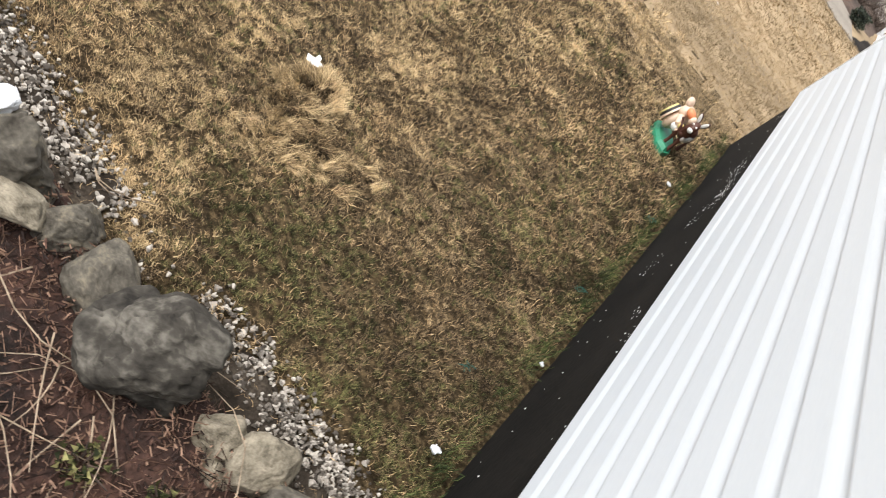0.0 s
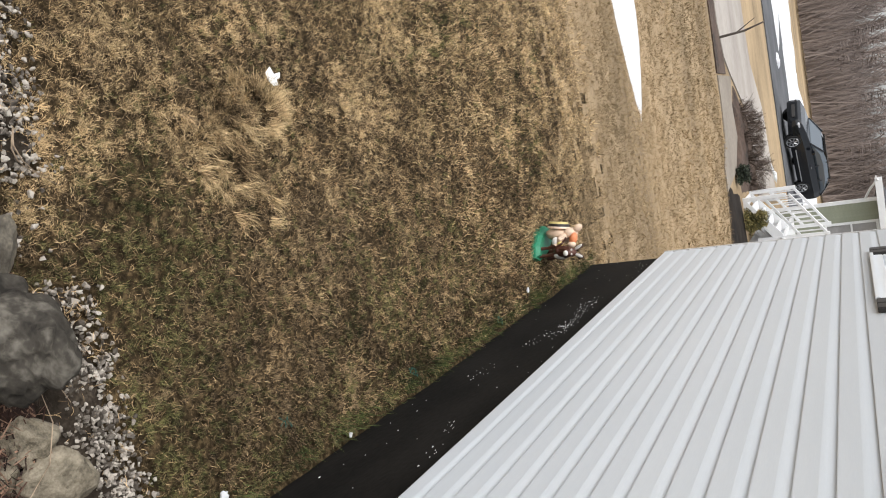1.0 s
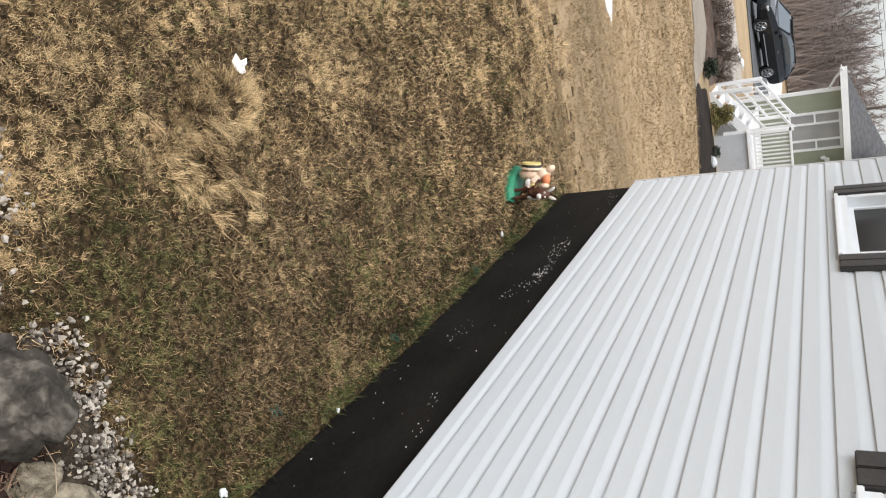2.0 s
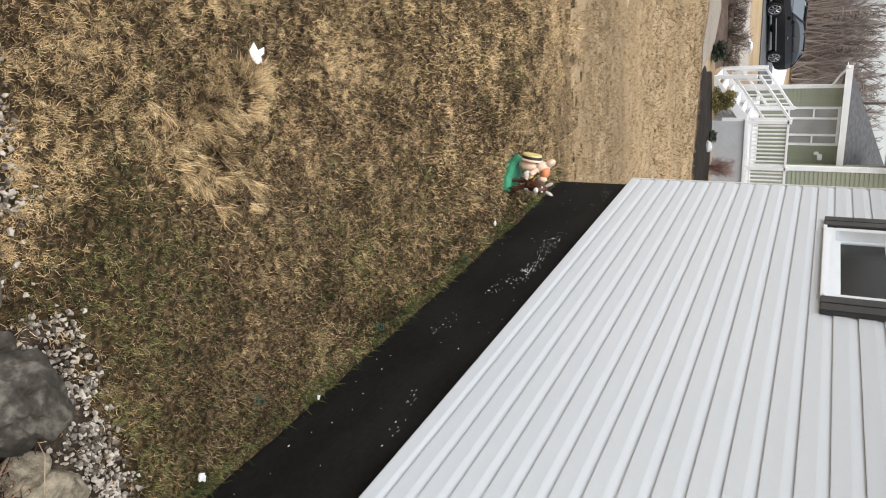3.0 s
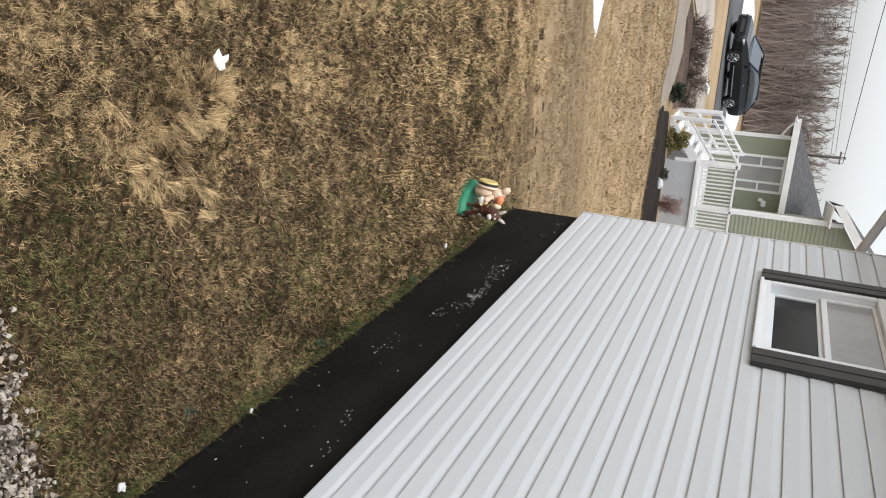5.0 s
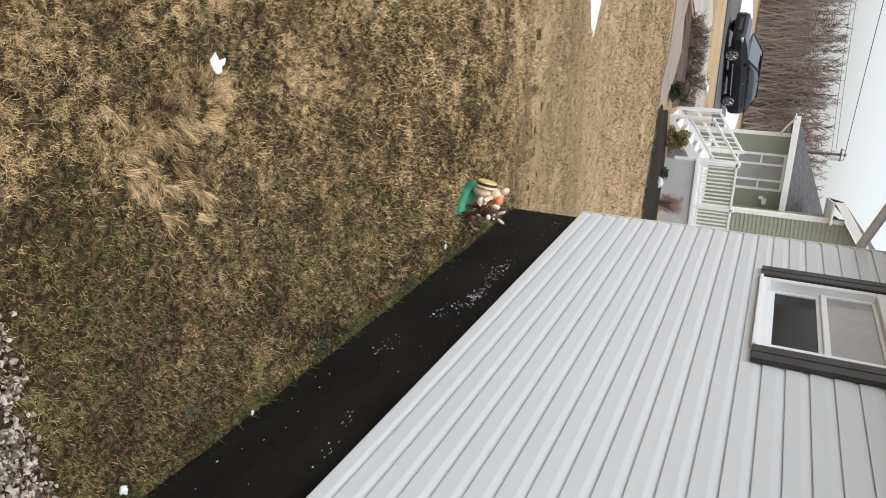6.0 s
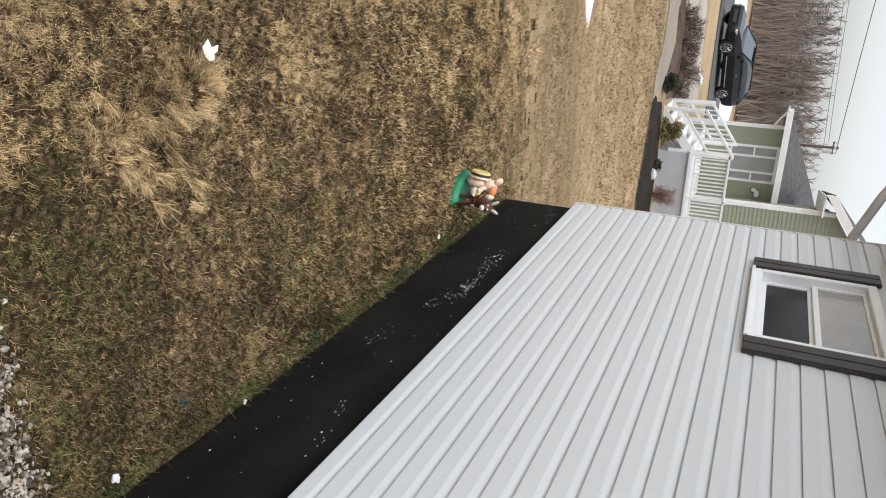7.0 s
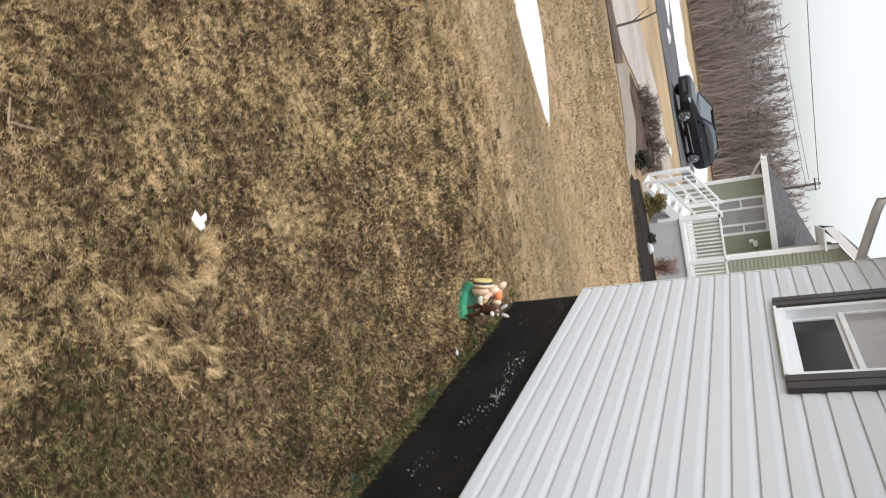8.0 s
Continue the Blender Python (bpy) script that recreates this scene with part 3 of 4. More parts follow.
def make_window(n, y0, y1):
    win = tagged(empty("window_%d" % n, pose(0, y0, WZ0)), "white vinyl window of two stacked panes, lower one open and dark", "window", "", "structure")
    w, h = y1 - y0, WZ1 - WZ0
    o = -0.032
    fw = 0.055
    bm = bmesh.new()
    box(bm, o, 0.10, 0, w, -0.012, fw, 0.004)
    box(bm, o, 0.10, 0, w, h - fw, h, 0.004)
    box(bm, o, 0.10, 0, fw, fw, h - fw, 0.003)
    box(bm, o, 0.10, w - fw, w, fw, h - fw, 0.003)
    part("frame", bm, WHITE, win)
    part("sill", boxm(o - 0.018, o, 0.0, w, -0.016, 0.006, 0.003), WHITE, win)
    mid = h / 2 + 0.01
    for z0, z1, x, open_ in ((fw, mid - 0.018, 0.035, True), (mid - 0.018, h - fw, 0.012, False)):
        bm = bmesh.new()
        s = 0.034
        box(bm, x, x + 0.03, fw, w - fw, z0, z0 + s, 0.003)
        box(bm, x, x + 0.03, fw, w - fw, z1 - s * .7, z1, 0.003)
        box(bm, x, x + 0.03, fw, fw + s, z0 + s, z1 - s * .7, 0.003)
        box(bm, x, x + 0.03, w - fw - s, w - fw, z0 + s, z1 - s * .7, 0.003)
        sash = part("sash", bm, WHITE, win)
        part("pane", boxm(x + 0.012, x + 0.016, fw + s * .8, w - fw - s * .8, z0 + s * .8, z1 - s * .6), DARKPANE if open_ else BLINDGLASS, sash)
    # flat black board in place of the unlit room, hidden by the opaque panes
    part("dark_backing", boxm(0.13, 0.16, -0.02, w + 0.02, -0.02, h + 0.02), DARKIN, win)
    for a, b in ((-0.185, -0.006), (w + 0.006, w + 0.185)):
        sh = tagged(empty("shutter", pose(0, y0, WZ0)), "narrow dark charcoal board shutter beside the window", "shutter", "window shutters")
        mid_ = (a + b) / 2
        part("board", boxm(-0.046, -0.0168, a, mid_ - 0.003, -0.012, h + 0.03, 0.004), SHUT, sh)
        part("board", boxm(-0.046, -0.0168, mid_ + 0.003, b, -0.012, h + 0.03, 0.004), SHUT, sh)
        part("backing", boxm(-0.034, -0.0169, mid_ - 0.003, mid_ + 0.003, -0.010, h + 0.028), SHUT, sh)


# opaque lower pane: the darkness of the open window put into its colour
DARKPANE = mat("dark_opening_pane", (0.007, 0.007, 0.007), (0.017, 0.016, 0.016), 3, 0.2, 0, 40, spec=0.18)
BLINDGLASS = mat("blind_behind_glass", (0.27, 0.265, 0.265), (0.35, 0.335, 0.33), 2, 0.12, 0, 20)
for i, (a, b) in enumerate(WINDOWS):
    make_window(i + 1, a, b)


# ---- rock border, gravel strip and mulch bed ----
def boulder(name, c, r, material, label, seed, rough=0.16, turn=0.0, layers=0.0):
    bm = bmesh.new()
    bmesh.ops.create_icosphere(bm, subdivisions=5, radius=1)
    rng = random.Random(seed)
    cuts = [(Vector((rng.gauss(0, 1), rng.gauss(0, 1), rng.gauss(0.2, 0.8))).normalized(), rng.uniform(0.66, 0.9)) for _ in range(15)]
    off = Vector((seed * 3.1, seed * 1.7, 0))
    for v in bm.verts:
        p = v.co.copy()
        for d, h in cuts:
            over = p.dot(d) - h
            if over > 0:
                p -= d * over * 0.95
        nrm = v.co.normalized()
        p += nrm * (noise.noise(p * 1.7 + off) * rough + noise.noise(p * 5 + off) * rough * 0.3 + noise.noise(p * 14 + off) * rough * 0.11)
        crack = abs(noise.noise(p * 2.3 + off * 2))
        p -= nrm * max(0, 0.06 - crack) * 1.6
        # split, bedded faces
        bed = math.sin(8 * (p.z + 0.45 * p.x) + 3 * noise.noise(p * 1.3 + off))
        p -= nrm * layers * max(0, bed) ** 4
        v.co = p
    for f in bm.faces:
        f.smooth = True
    me = finish(name, bm, material)
    ob = new(name, me)
    ob.matrix_basis = pose(*c, 0, 0, turn) @ Matrix.Diagonal((*r, 1))
    return tagged(ob, label, "rock", "rocks along the garden bed")


boulder("rock", (-0.87, 0.80, 0.10), (0.205, 0.185, 0.18), ROCK, "large grey angular boulder with pale lichen streaks", 4, 0.17, 20, 0.09)
boulder("rock", (-1.09, 0.84, 0.05), (0.15, 0.115, 0.10), ROCKB, "rounded brown-grey rock beside the large boulder", 8, 0.10, -20)
boulder("rock", (-1.275, 0.85, 0.04), (0.105, 0.10, 0.09), ROCKB, "rounded dark grey rock in the border", 12, 0.10, 35)
boulder("rock", (-1.375, 0.755, 0.09), (0.105, 0.065, 0.055), ROCKP, "flat tan rock in the border", 15, 0.12, 10)
boulder("rock", (-1.535, 0.78, 0.07), (0.19, 0.17, 0.16), ROCKB, "tall layered brown rock capped with snow", 23, 0.18, 10, 0.12)
boulder("rock", (-0.58, 0.85, 0.04), (0.085, 0.072, 0.07), ROCKP, "small yellowish rock in the border", 27, 0.14, 30)
boulder("rock", (-0.44, 0.89, 0.035), (0.12, 0.10, 0.09), ROCKP, "pale rounded rock in the border", 31, 0.10, 80)
boulder("rock", (-0.50, 0.78, 0.01), (0.07, 0.055, 0.05), ROCKP, "small pale rock at the edge of the mulch", 33, 0.10, 0)
boulder("rock", (-0.25, 0.865, 0.03), (0.165, 0.125, 0.105), ROCKB, "smooth grey-brown rock in the border", 37, 0.08, 15)
boulder("rock", (-0.12, 0.92, 0.02), (0.08, 0.08, 0.07), ROCKB, "small rock close to the house foundation", 39, 0.1, 60)
snowcap = boulder("snow_lump", (-1.63, 0.82, 0.185), (0.06, 0.09, 0.03), SNOW, "lump of old snow on the tall rock", 44, 0.32, 0)
tagged(snowcap, "", "snow")


def make_gravel():
    bed = tagged(empty("gravel_strip"), "strip of crushed pale stone along the rock border", "gravel", "", "structure")
    rng = random.Random(21)
    V, F = [], []
    xs = np.arange(-2.3, 0.03, 0.06)
    for x in xs:
        for y in (0.85, 0.93, 1.0, 1.06, 1.13) if -1.3 > x or x > -0.95 else (0.84, 0.86, 0.88, 0.90, 0.92):
            V.append((x, y + 0.02 * math.sin(x * 17), 0.006 + 0.008 * noise.noise((x * 9, y * 9, 4)) - (0.03 if y in (0.84, 0.85, 0.92, 1.13) else 0)))
    for i in range(len(xs) - 1):
        for j in range(4):
            F.append((i * 5 + j, i * 5 + j + 1, i * 5 + j + 6, i * 5 + j + 5))
    soup("soil", V, F, GRIT, bed, "dark soil under the stones")
    shapes = []
    for s in range(12):
        bm = bmesh.new()
        wide, deep = rng.uniform(0.8, 1.25), rng.uniform(0.5, 0.8)
        for _ in range(11):
            d = Vector((rng.gauss(0, 1), rng.gauss(0, 1), rng.gauss(0, 1))).normalized() * rng.uniform(0.8, 1.15)
            bm.verts.new((d.x * wide, d.y, d.z * deep))
        out = bmesh.ops.convex_hull(bm, input=bm.verts)
        bmesh.ops.delete(bm, geom=list({v for v in out["geom_interior"] + out["geom_unused"] if isinstance(v, bmesh.types.BMVert)}), context="VERTS")
        shapes.append(finish("stone", bm, STONE))
    spots = []
    while len(spots) < 2300:
        x = rng.uniform(-2.1, 0.0)
        mid = 1.02 + 0.02 * math.sin(x * 2.1) + (0.08 if x > -0.95 else 0.0)
        wide = 0.07 if x > -0.95 else 0.085
        if -1.28 < x < -0.98 and rng.random() < 0.95 or -0.98 <= x < -0.72 and rng.random() < 0.45 or noise.noise((x * 7, 1.3, 8)) > 0.25 and rng.random() < 0.6:
            continue
        y = rng.gauss(mid, wide * 0.75)
        if abs(y - mid) < wide * 1.8:
            spots.append((x, y, rng.choice((1, 1, 1.5)) * rng.uniform(0.0052, 0.0100)))
    spots.sort(key=lambda s: abs(s[0] + 0.55))
    V, F = [], []
    for i, (x, y, s) in enumerate(spots):
        m = pose(x, y, rng.uniform(0.0, 0.016), rng.uniform(0, 360), rng.uniform(0, 360), rng.uniform(0, 360))
        me = shapes[i % 12]
        if i < 300:
            ob = new("stone", me)
            ob.parent, ob.matrix_basis = bed, m @ Matrix.Scale(s, 4)
        else:
            k = len(V)
            V += [tuple(m @ (v.co * s)) for v in me.vertices]
            F += [tuple(k + q for q in p.vertices) for p in me.polygons]
    soup("loose_stones", V, F, STONES, bed, "crushed pale stones")


def make_mulch():
    xs, ys = np.arange(-2.6, 0.031, 0.05), np.arange(-1.2, 0.96, 0.05)
    V, F = [], []
    for y in ys:
        for x in xs:
            edge = min(1.0, max(0.0, (0.98 - y) / 0.3))
            V.append((x, y, -0.02 + 0.07 * edge + noise.noise((x * 5, y * 5, 2)) * 0.02 + noise.noise((x * 15, y * 15, 6)) * 0.012))
    nx = len(xs)
    for j in range(len(ys) - 1):
        for i in range(nx - 1):
            F.append((j * nx + i, j * nx + i + 1, (j + 1) * nx + i + 1, (j + 1) * nx + i))
    bed = soup("mulch_bed", V, F, MULCH, None, "garden bed of reddish brown bark mulch", "structure", "garden bed")
    rng = random.Random(8)
    V, F = [], []
    for i in range(21000):
        x, y = rng.uniform(-2.4, 0.0), rng.uniform(-0.2, 0.9)
        straw = i % 7 == 0
        L, W, a, t = (rng.uniform(0.03, 0.10), rng.uniform(0.0010, 0.0020), rng.uniform(0, 6.28), rng.gauss(0, 0.12)) if straw else (rng.uniform(0.006, 0.032), rng.uniform(0.001, 0.0045), rng.uniform(0, 6.28), rng.gauss(0, 0.3))
        c, s, k = math.cos(a), math.sin(a), len(V)
        z = 0.055 + rng.uniform(-0.01, 0.02) + (0.008 if straw else 0)
        for u, v in ((-1, -1), (1, -1), (1, 1), (-1, 1)):
            V.append((x + c * L * u / 2 - s * W * v / 2, y + s * L * u / 2 + c * W * v / 2, z + u * t * L / 2 + 0.002 * v))
        F.append((k, k + 1, k + 2, k + 3))
    soup("bark_chips", V, F, BARK, bed, "reddish bark shreds on the bed")
    for i in range(26):
        x, y, a, L = rng.uniform(-1.7, -0.35), rng.uniform(0.12, 0.72), rng.uniform(0, 6.28), rng.uniform(0.12, 0.5)
        if i < 4:
            x, y, a, L = ((-1.42, 1.02, 0.5, 0.20), (-1.40, 1.0, 0.75, 0.17), (-1.22, 0.60, 0.3, 0.4), (-0.80, 0.60, -0.7, 0.34))[i]
        z, bend = 0.075 + rng.uniform(0, 0.03), rng.gauss(0, 0.05)
        pts = [(x + math.cos(a) * L * s - math.sin(a) * bend * s * (1 - s) * 4 * L, y + math.sin(a) * L * s + math.cos(a) * bend * 4 * s * (1 - s), z + 0.03 * math.sin(s * 3 + i)) for s in (0, .25, .5, .75, 1)]
        if i < 2:
            pts = [(p[0], p[1], p[2] - 0.045) for p in pts]
        t = part("twig", tube(bmesh.new(), pts, [0.0024, 0.0022, 0.0019, 0.0015, 0.0009], 5), TWIG)
        tagged(t, "dry leafless twig lying on the mulch bed" if i > 1 else "dry forked twig lying on the gravel", "twig", "twigs on the bed")


make_mulch()


# ---- small things on the lawn ----
def scrap(name, c, size, label, seed, cat, material=SNOW):
    rng = random.Random(seed)
    bm = bmesh.new()
    n = 16
    rim = [bm.verts.new((size * rng.uniform(.55, 1.2) * math.cos(6.283 * i / n), size * rng.uniform(.5, 1.0) * math.sin(6.283 * i / n), rng.uniform(0, .25) * size)) for i in range(n)]
    low = [bm.verts.new((v.co.x * .9, v.co.y * .9, -0.006)) for v in rim]
    top, bot = bm.verts.new((0, 0, size * .3)), bm.verts.new((0, 0, -0.006))
    for i in range(n):
        j = (i + 1) % n
        bm.faces.new((rim[i], rim[j], top)), bm.faces.new((low[i], low[j], rim[j], rim[i])), bm.faces.new((low[j], low[i], bot))
    ob = part(name, bm, material)
    ob.location = (c[0], c[1], gz(*c) + 0.03)
    return tagged(ob, label, cat)


def make_paper():
    """A torn, slightly curled sheet with ragged tips."""
    bm = bmesh.new()
    edge = [(-0.017, -0.036), (-0.043, 0.002), (-0.012, 0.014), (-0.019, 0.048), (0.003, 0.040), (0.012, 0.020), (0.036, 0.020), (0.038, -0.008), (0.016, -0.034)]
    for lift in (0.0, -0.0015):
        mid = bm.verts.new((0, 0, 0.016 + lift))
        rim = [bm.verts.new((x, y, 0.014 + 0.10 * abs(y) + 0.10 * x + lift)) for x, y in edge]
        for i in range(len(rim)):
            bm.faces.new((rim[i], rim[(i + 1) % len(rim)], mid))
    ob = part("paper_scrap", bm, LITTER)
    ob.location = (-1.577, 2.14, gz(-1.577, 2.14) + 0.030)
    tagged(ob, "torn white scrap lying on the dead grass", "litter")


make_paper()
scrap("snow_clump", (-0.105, 1.445), 0.021, "small white clump of snow by the foundation", 5, "snow")
scrap("snow_clump", (-0.14, 4.29), 0.02, "small white clump of snow beside the garden ornament", 6, "snow")
scrap("snow_clump", (-0.015, 2.17), 0.013, "small white clump of snow at the foundation's foot", 7, "snow")
for x0, y0 in ((-0.245, 1.77), (-0.12, 2.70), (-0.085, 3.75)):
    pts = [(x0 + 0.022 * math.sin(i * 1.3 + y0) + 0.003 * i, y0 + 0.006 * i + 0.012 * math.sin(i * 2.1), 0.034 + 0.008 * math.sin(i * 1.7)) for i in range(12)]
    tagged(part("string_scrap", tube(bmesh.new(), pts, 0.0014, 5), HOSE), "thin teal string tangled in the grass", "string", "string scraps")


for n_, pts in enumerate(([(-2.10, 1.50, 0.05), (-2.03, 1.46, 0.06), (-1.93, 1.47, 0.05)], [(-2.03, 1.46, 0.06), (-2.00, 1.55, 0.05), (-1.96, 1.62, 0.045)])):
    tagged(part("twig", tube(bmesh.new(), pts, [0.003, 0.0026, 0.0012], 5), TWIG), "pale dry twig lying on the dead grass", "twig", "twigs on the lawn")


def make_ornament():
    bm = bmesh.new()
    m = [PL_GREEN, PL_BROWN, PL_CREAM, PL_WHITE, PL_ORANGE, PL_BLACK, PL_YELLOW]
    t = Euler((0, 0, 0.7))
    for z, r0, r1, dep in ((0.012, 0.155, 0.15, 0.05), (0.048, 0.14, 0.12, 0.025)):
        bmesh.ops.create_cone(bm, cap_ends=True, segments=8, radius1=r0, radius2=r1, depth=dep, matrix=Matrix.LocRotScale((-0.005, 0.01, z), t, (0.56, 1.2, 1)))
    for x, y in ((0.045, -0.075), (0.095, -0.07), (0.05, 0.07), (0.098, 0.075)):
        tube(bm, [(x, y, 0.04), (x, y + 0.004, 0.10), (x - 0.004, y, 0.17)], [0.013, 0.010, 0.018], 8, 1)
    ball(bm, (0.072, 0.0, 0.185), (0.044, 0.115, 0.050), 1)
    ball(bm, (0.100, -0.012, 0.168), (0.020, 0.085, 0.036), 3)
    tube(bm, [(0.075, -0.07, 0.20), (0.083, -0.100, 0.25), (0.09, -0.110, 0.285)], [0.040, 0.032, 0.026], 9, 1)
    ball(bm, (0.098, -0.128, 0.285), (0.028, 0.050, 0.030), 1, Euler((0.5, 0, 0.2)))
    ball(bm, (0.105, -0.166, 0.266), (0.019, 0.016, 0.017), 3)
    for x, r in ((0.066, -0.42), (0.122, 0.42)):
        ball(bm, (x, -0.105, 0.335), (0.015, 0.009, 0.040), 1, Euler((0.2, r, 0)))
        ball(bm, (x, -0.113, 0.335), (0.011, 0.006, 0.033), 3, Euler((0.2, r, 0)))
    for x in (0.084, 0.113):
        ball(bm, (x, -0.156, 0.302), (0.007, 0.005, 0.007), 3, seg=8)
    # plain rounded load on its back, with a round brimmed disc leaning on it
    ball(bm, (-0.048, 0.02, 0.16), (0.050, 0.080, 0.095), 2, Euler((0, 0.25, 0)))
    ball(bm, (-0.050, 0.0, 0.245), (0.040, 0.052, 0.050), 2)
    ball(bm, (-0.078, -0.005, 0.300), (0.024, 0.034, 0.036), 2, Euler((0, -0.6, 0)))
    ball(bm, (-0.010, -0.015, 0.270), (0.046, 0.036, 0.026), 4, Euler((0, 0.25, 0)))
    ball(bm, (0.032, -0.025, 0.258), (0.022, 0.030, 0.030), 2)
    ball(bm, (0.008, -0.075, 0.165), (0.032, 0.022, 0.026), 3)
    ball(bm, (0.028, -0.082, 0.200), (0.018, 0.018, 0.020), 6)
    tube(bm, [(-0.03, -0.055, 0.23), (0.0, -0.085, 0.195), (0.035, -0.09, 0.165)], [0.020, 0.018, 0.013], 8, 2)
    tube(bm, [(-0.01, -0.072, 0.24), (0.03, -0.092, 0.212), (0.05, -0.098, 0.175)], 0.009, 6, 1)
    for rad, dep, x, i in ((0.090, 0.012, -0.100, 2), (0.084, 0.026, -0.112, 5), (0.080, 0.014, -0.130, 6)):
        out = bmesh.ops.create_cone(bm, cap_ends=True, segments=22, radius1=rad, radius2=rad * .94, depth=dep, matrix=Matrix.LocRotScale((x, 0.0, 0.165), Euler((0, -1.40, 0.15)), (0.86, 0.8, 1)))
        for f in {f for v in out["verts"] for f in v.link_faces}:
            f.material_index = i
    ob = new("garden_ornament", finish("garden_ornament", bm, m))
    ob.matrix_basis = pose(-0.39, 4.68, gz(-0.3, 4.6) - 0.01, 0, 0, -17) @ Matrix.Scale(1.06, 4)
    return tagged(ob, "painted plastic garden ornament, brown donkey on green base", "garden ornament")


make_ornament()


def mound(name, outline, h, material, label, cat, seed, kind="", z=None, fr=2.0):
    """A low heap inside a rounded outline in the plan."""
    cx, cy = sum(p[0] for p in outline) / len(outline), sum(p[1] for p in outline) / len(outline)
    pts = []
    n = len(outline)
    for i in range(n):
        a, b = outline[i], outline[(i + 1) % n]
        for s in range(6):
            t = s / 6
            pts.append((a[0] + (b[0] - a[0]) * t, a[1] + (b[1] - a[1]) * t))
    V, F = [], []
    rings = 7
    for k in range(rings):
        t = 1 - k / rings
        for x, y in pts:
            X, Y = cx + (x - cx) * t, cy + (y - cy) * t
            w = (noise.noise((X * fr, Y * fr, seed)) + 0.5 * noise.noise((X * fr * 3, Y * fr * 3, seed + 1))) * (0.10 / fr) * 3.2 * t
            X, Y = X + w, Y + w * .8
            V.append((X, Y, gz(X, Y) - 0.03 + (h + 0.03) * (1 - t ** 5) * (0.8 + 0.4 * noise.noise((X * fr, Y * fr, seed + 3)))))
    m = len(pts)
    for k in range(rings - 1):
        for i in range(m):
            F.append((k * m + i, k * m + (i + 1) % m, (k + 1) * m + (i + 1) % m, (k + 1) * m + i))
    V.append((cx, cy, gz(cx, cy) + h))
    F += [((rings - 1) * m + i, (rings - 1) * m + (i + 1) % m, len(V) - 1) for i in range(m)]
    ob = soup(name, V, F, material, None, label, kind, cat)
    ob.data.polygons.foreach_set("use_smooth", np.ones(len(F), bool))
    return ob


mound("snow_patch", [(-1.02, 10.0), (-1.65, 10.4), (-2.0, 10.65), (-3.1, 10.7), (-5.5, 11.2), (-7.5, 11.0), (-7.3, 8.9), (-5.0, 8.75), (-3.05, 8.9), (-2.1, 9.3), (-1.55, 9.65)], 0.11, SNOW, "long patch of old snow on the lawn", "snow", 3)


# ---- neighbour's plot: drives, beds, road ----
def sheet(name, outline, material, label, cat, lift=0.015, kind="structure"):
    bm = bmesh.new()
    top = [bm.verts.new((x, y, gz(x, y) + lift)) for x, y in outline]
    low = [bm.verts.new((x, y, gz(x, y) - 0.25)) for x, y in outline]
    bm.faces.new(top)
    for i in range(len(top)):
        j = (i + 1) % len(top)
        bm.faces.new((top[i], low[i], low[j], top[j]))
    bmesh.ops.triangulate(bm, faces=bm.faces)
    return tagged(part(name, bm, material), label, cat, "", kind)


sheet("path", [(-1.9, 18.15), (-1.2, 18.1), (-0.45, 17.9), (0.2, 17.25), (0.75, 17.2), (0.45, 18.95), (-0.34, 20.0), (-1.18, 19.8), (-1.9, 20.3)], GRAVEL, "strip of pale gravel beside the lawn", "path", 0.02)
sheet("rough_verge", [(-12, 18.6), (-3.2, 18.25), (-1.95, 18.1), (-1.95, 19.5), (-2.4, 19.5), (-3.2, 19.1), (-12, 20.1)], BRUSH, "dark strip of dead weeds along the lawn edge", "verge", 0.018)
sheet("driveway", [(-12, 20.2), (-3.2, 19.2), (-2.37, 19.6), (-1.92, 20.4), (-1.1, 22.25), (-0.13, 23.0), (0.84, 22.95), (1.8, 22.95), (2.5, 28.2), (1.4, 27.8), (0.19, 27.5), (-0.95, 27.1), (-2.37, 25.3), (-3.45, 25.1), (-12, 24.2)], DRIVE, "pale gravel driveway", "driveway", 0.022)
mound("brush_bed", [(-1.75, 20.6), (-1.18, 19.9), (-0.34, 20.1), (0.45, 19.1), (1.15, 19.6), (1.5, 22.7), (0.84, 22.8), (-0.13, 22.8), (-1.05, 22.1)], 0.12, BRUSH, "raised bed of dark dead brush beside the drive", "garden bed", 6, "structure")
sheet("road", [(-200, 40), (-14, 32.4), (-2, 32.2), (30, 33.5), (200, 40), (200, 48), (30, 41.5), (-14, 40.5), (-200, 48)], ASPHALT, "grey asphalt road", "road", 0.03)
mound("house_bed", [(0.55, 17.2), (1.2, 16.95), (2.9, 16.3), (5.0, 16.1), (5.0, 19.2), (2.4, 19.5), (0.95, 19.2)], 0.06, SOIL, "dark bare soil bed along the neighbour's porch", "garden bed", 9, "structure")
for i, (x, y, w, d, h) in enumerate(((-8.5, 43.6, 9, 3.2, 0.4), (-6.5, 37.6, 3.2, 0.6, 0.25), (1.5, 41.6, 7, 1.6, 0.55), (7.0, 41.5, 3.5, 1.6, 0.5), (13, 42.5, 8, 2, 0.6))):
    mound("snow_bank", [(x + w * math.cos(a) * (1 + 0.1 * math.sin(3 * a + i)), y + d * math.sin(a)) for a in np.arange(0, 6.28, 0.5)], h, SNOW, "ploughed bank of snow along the far road side", "snow", 11 + i, fr=0.8)
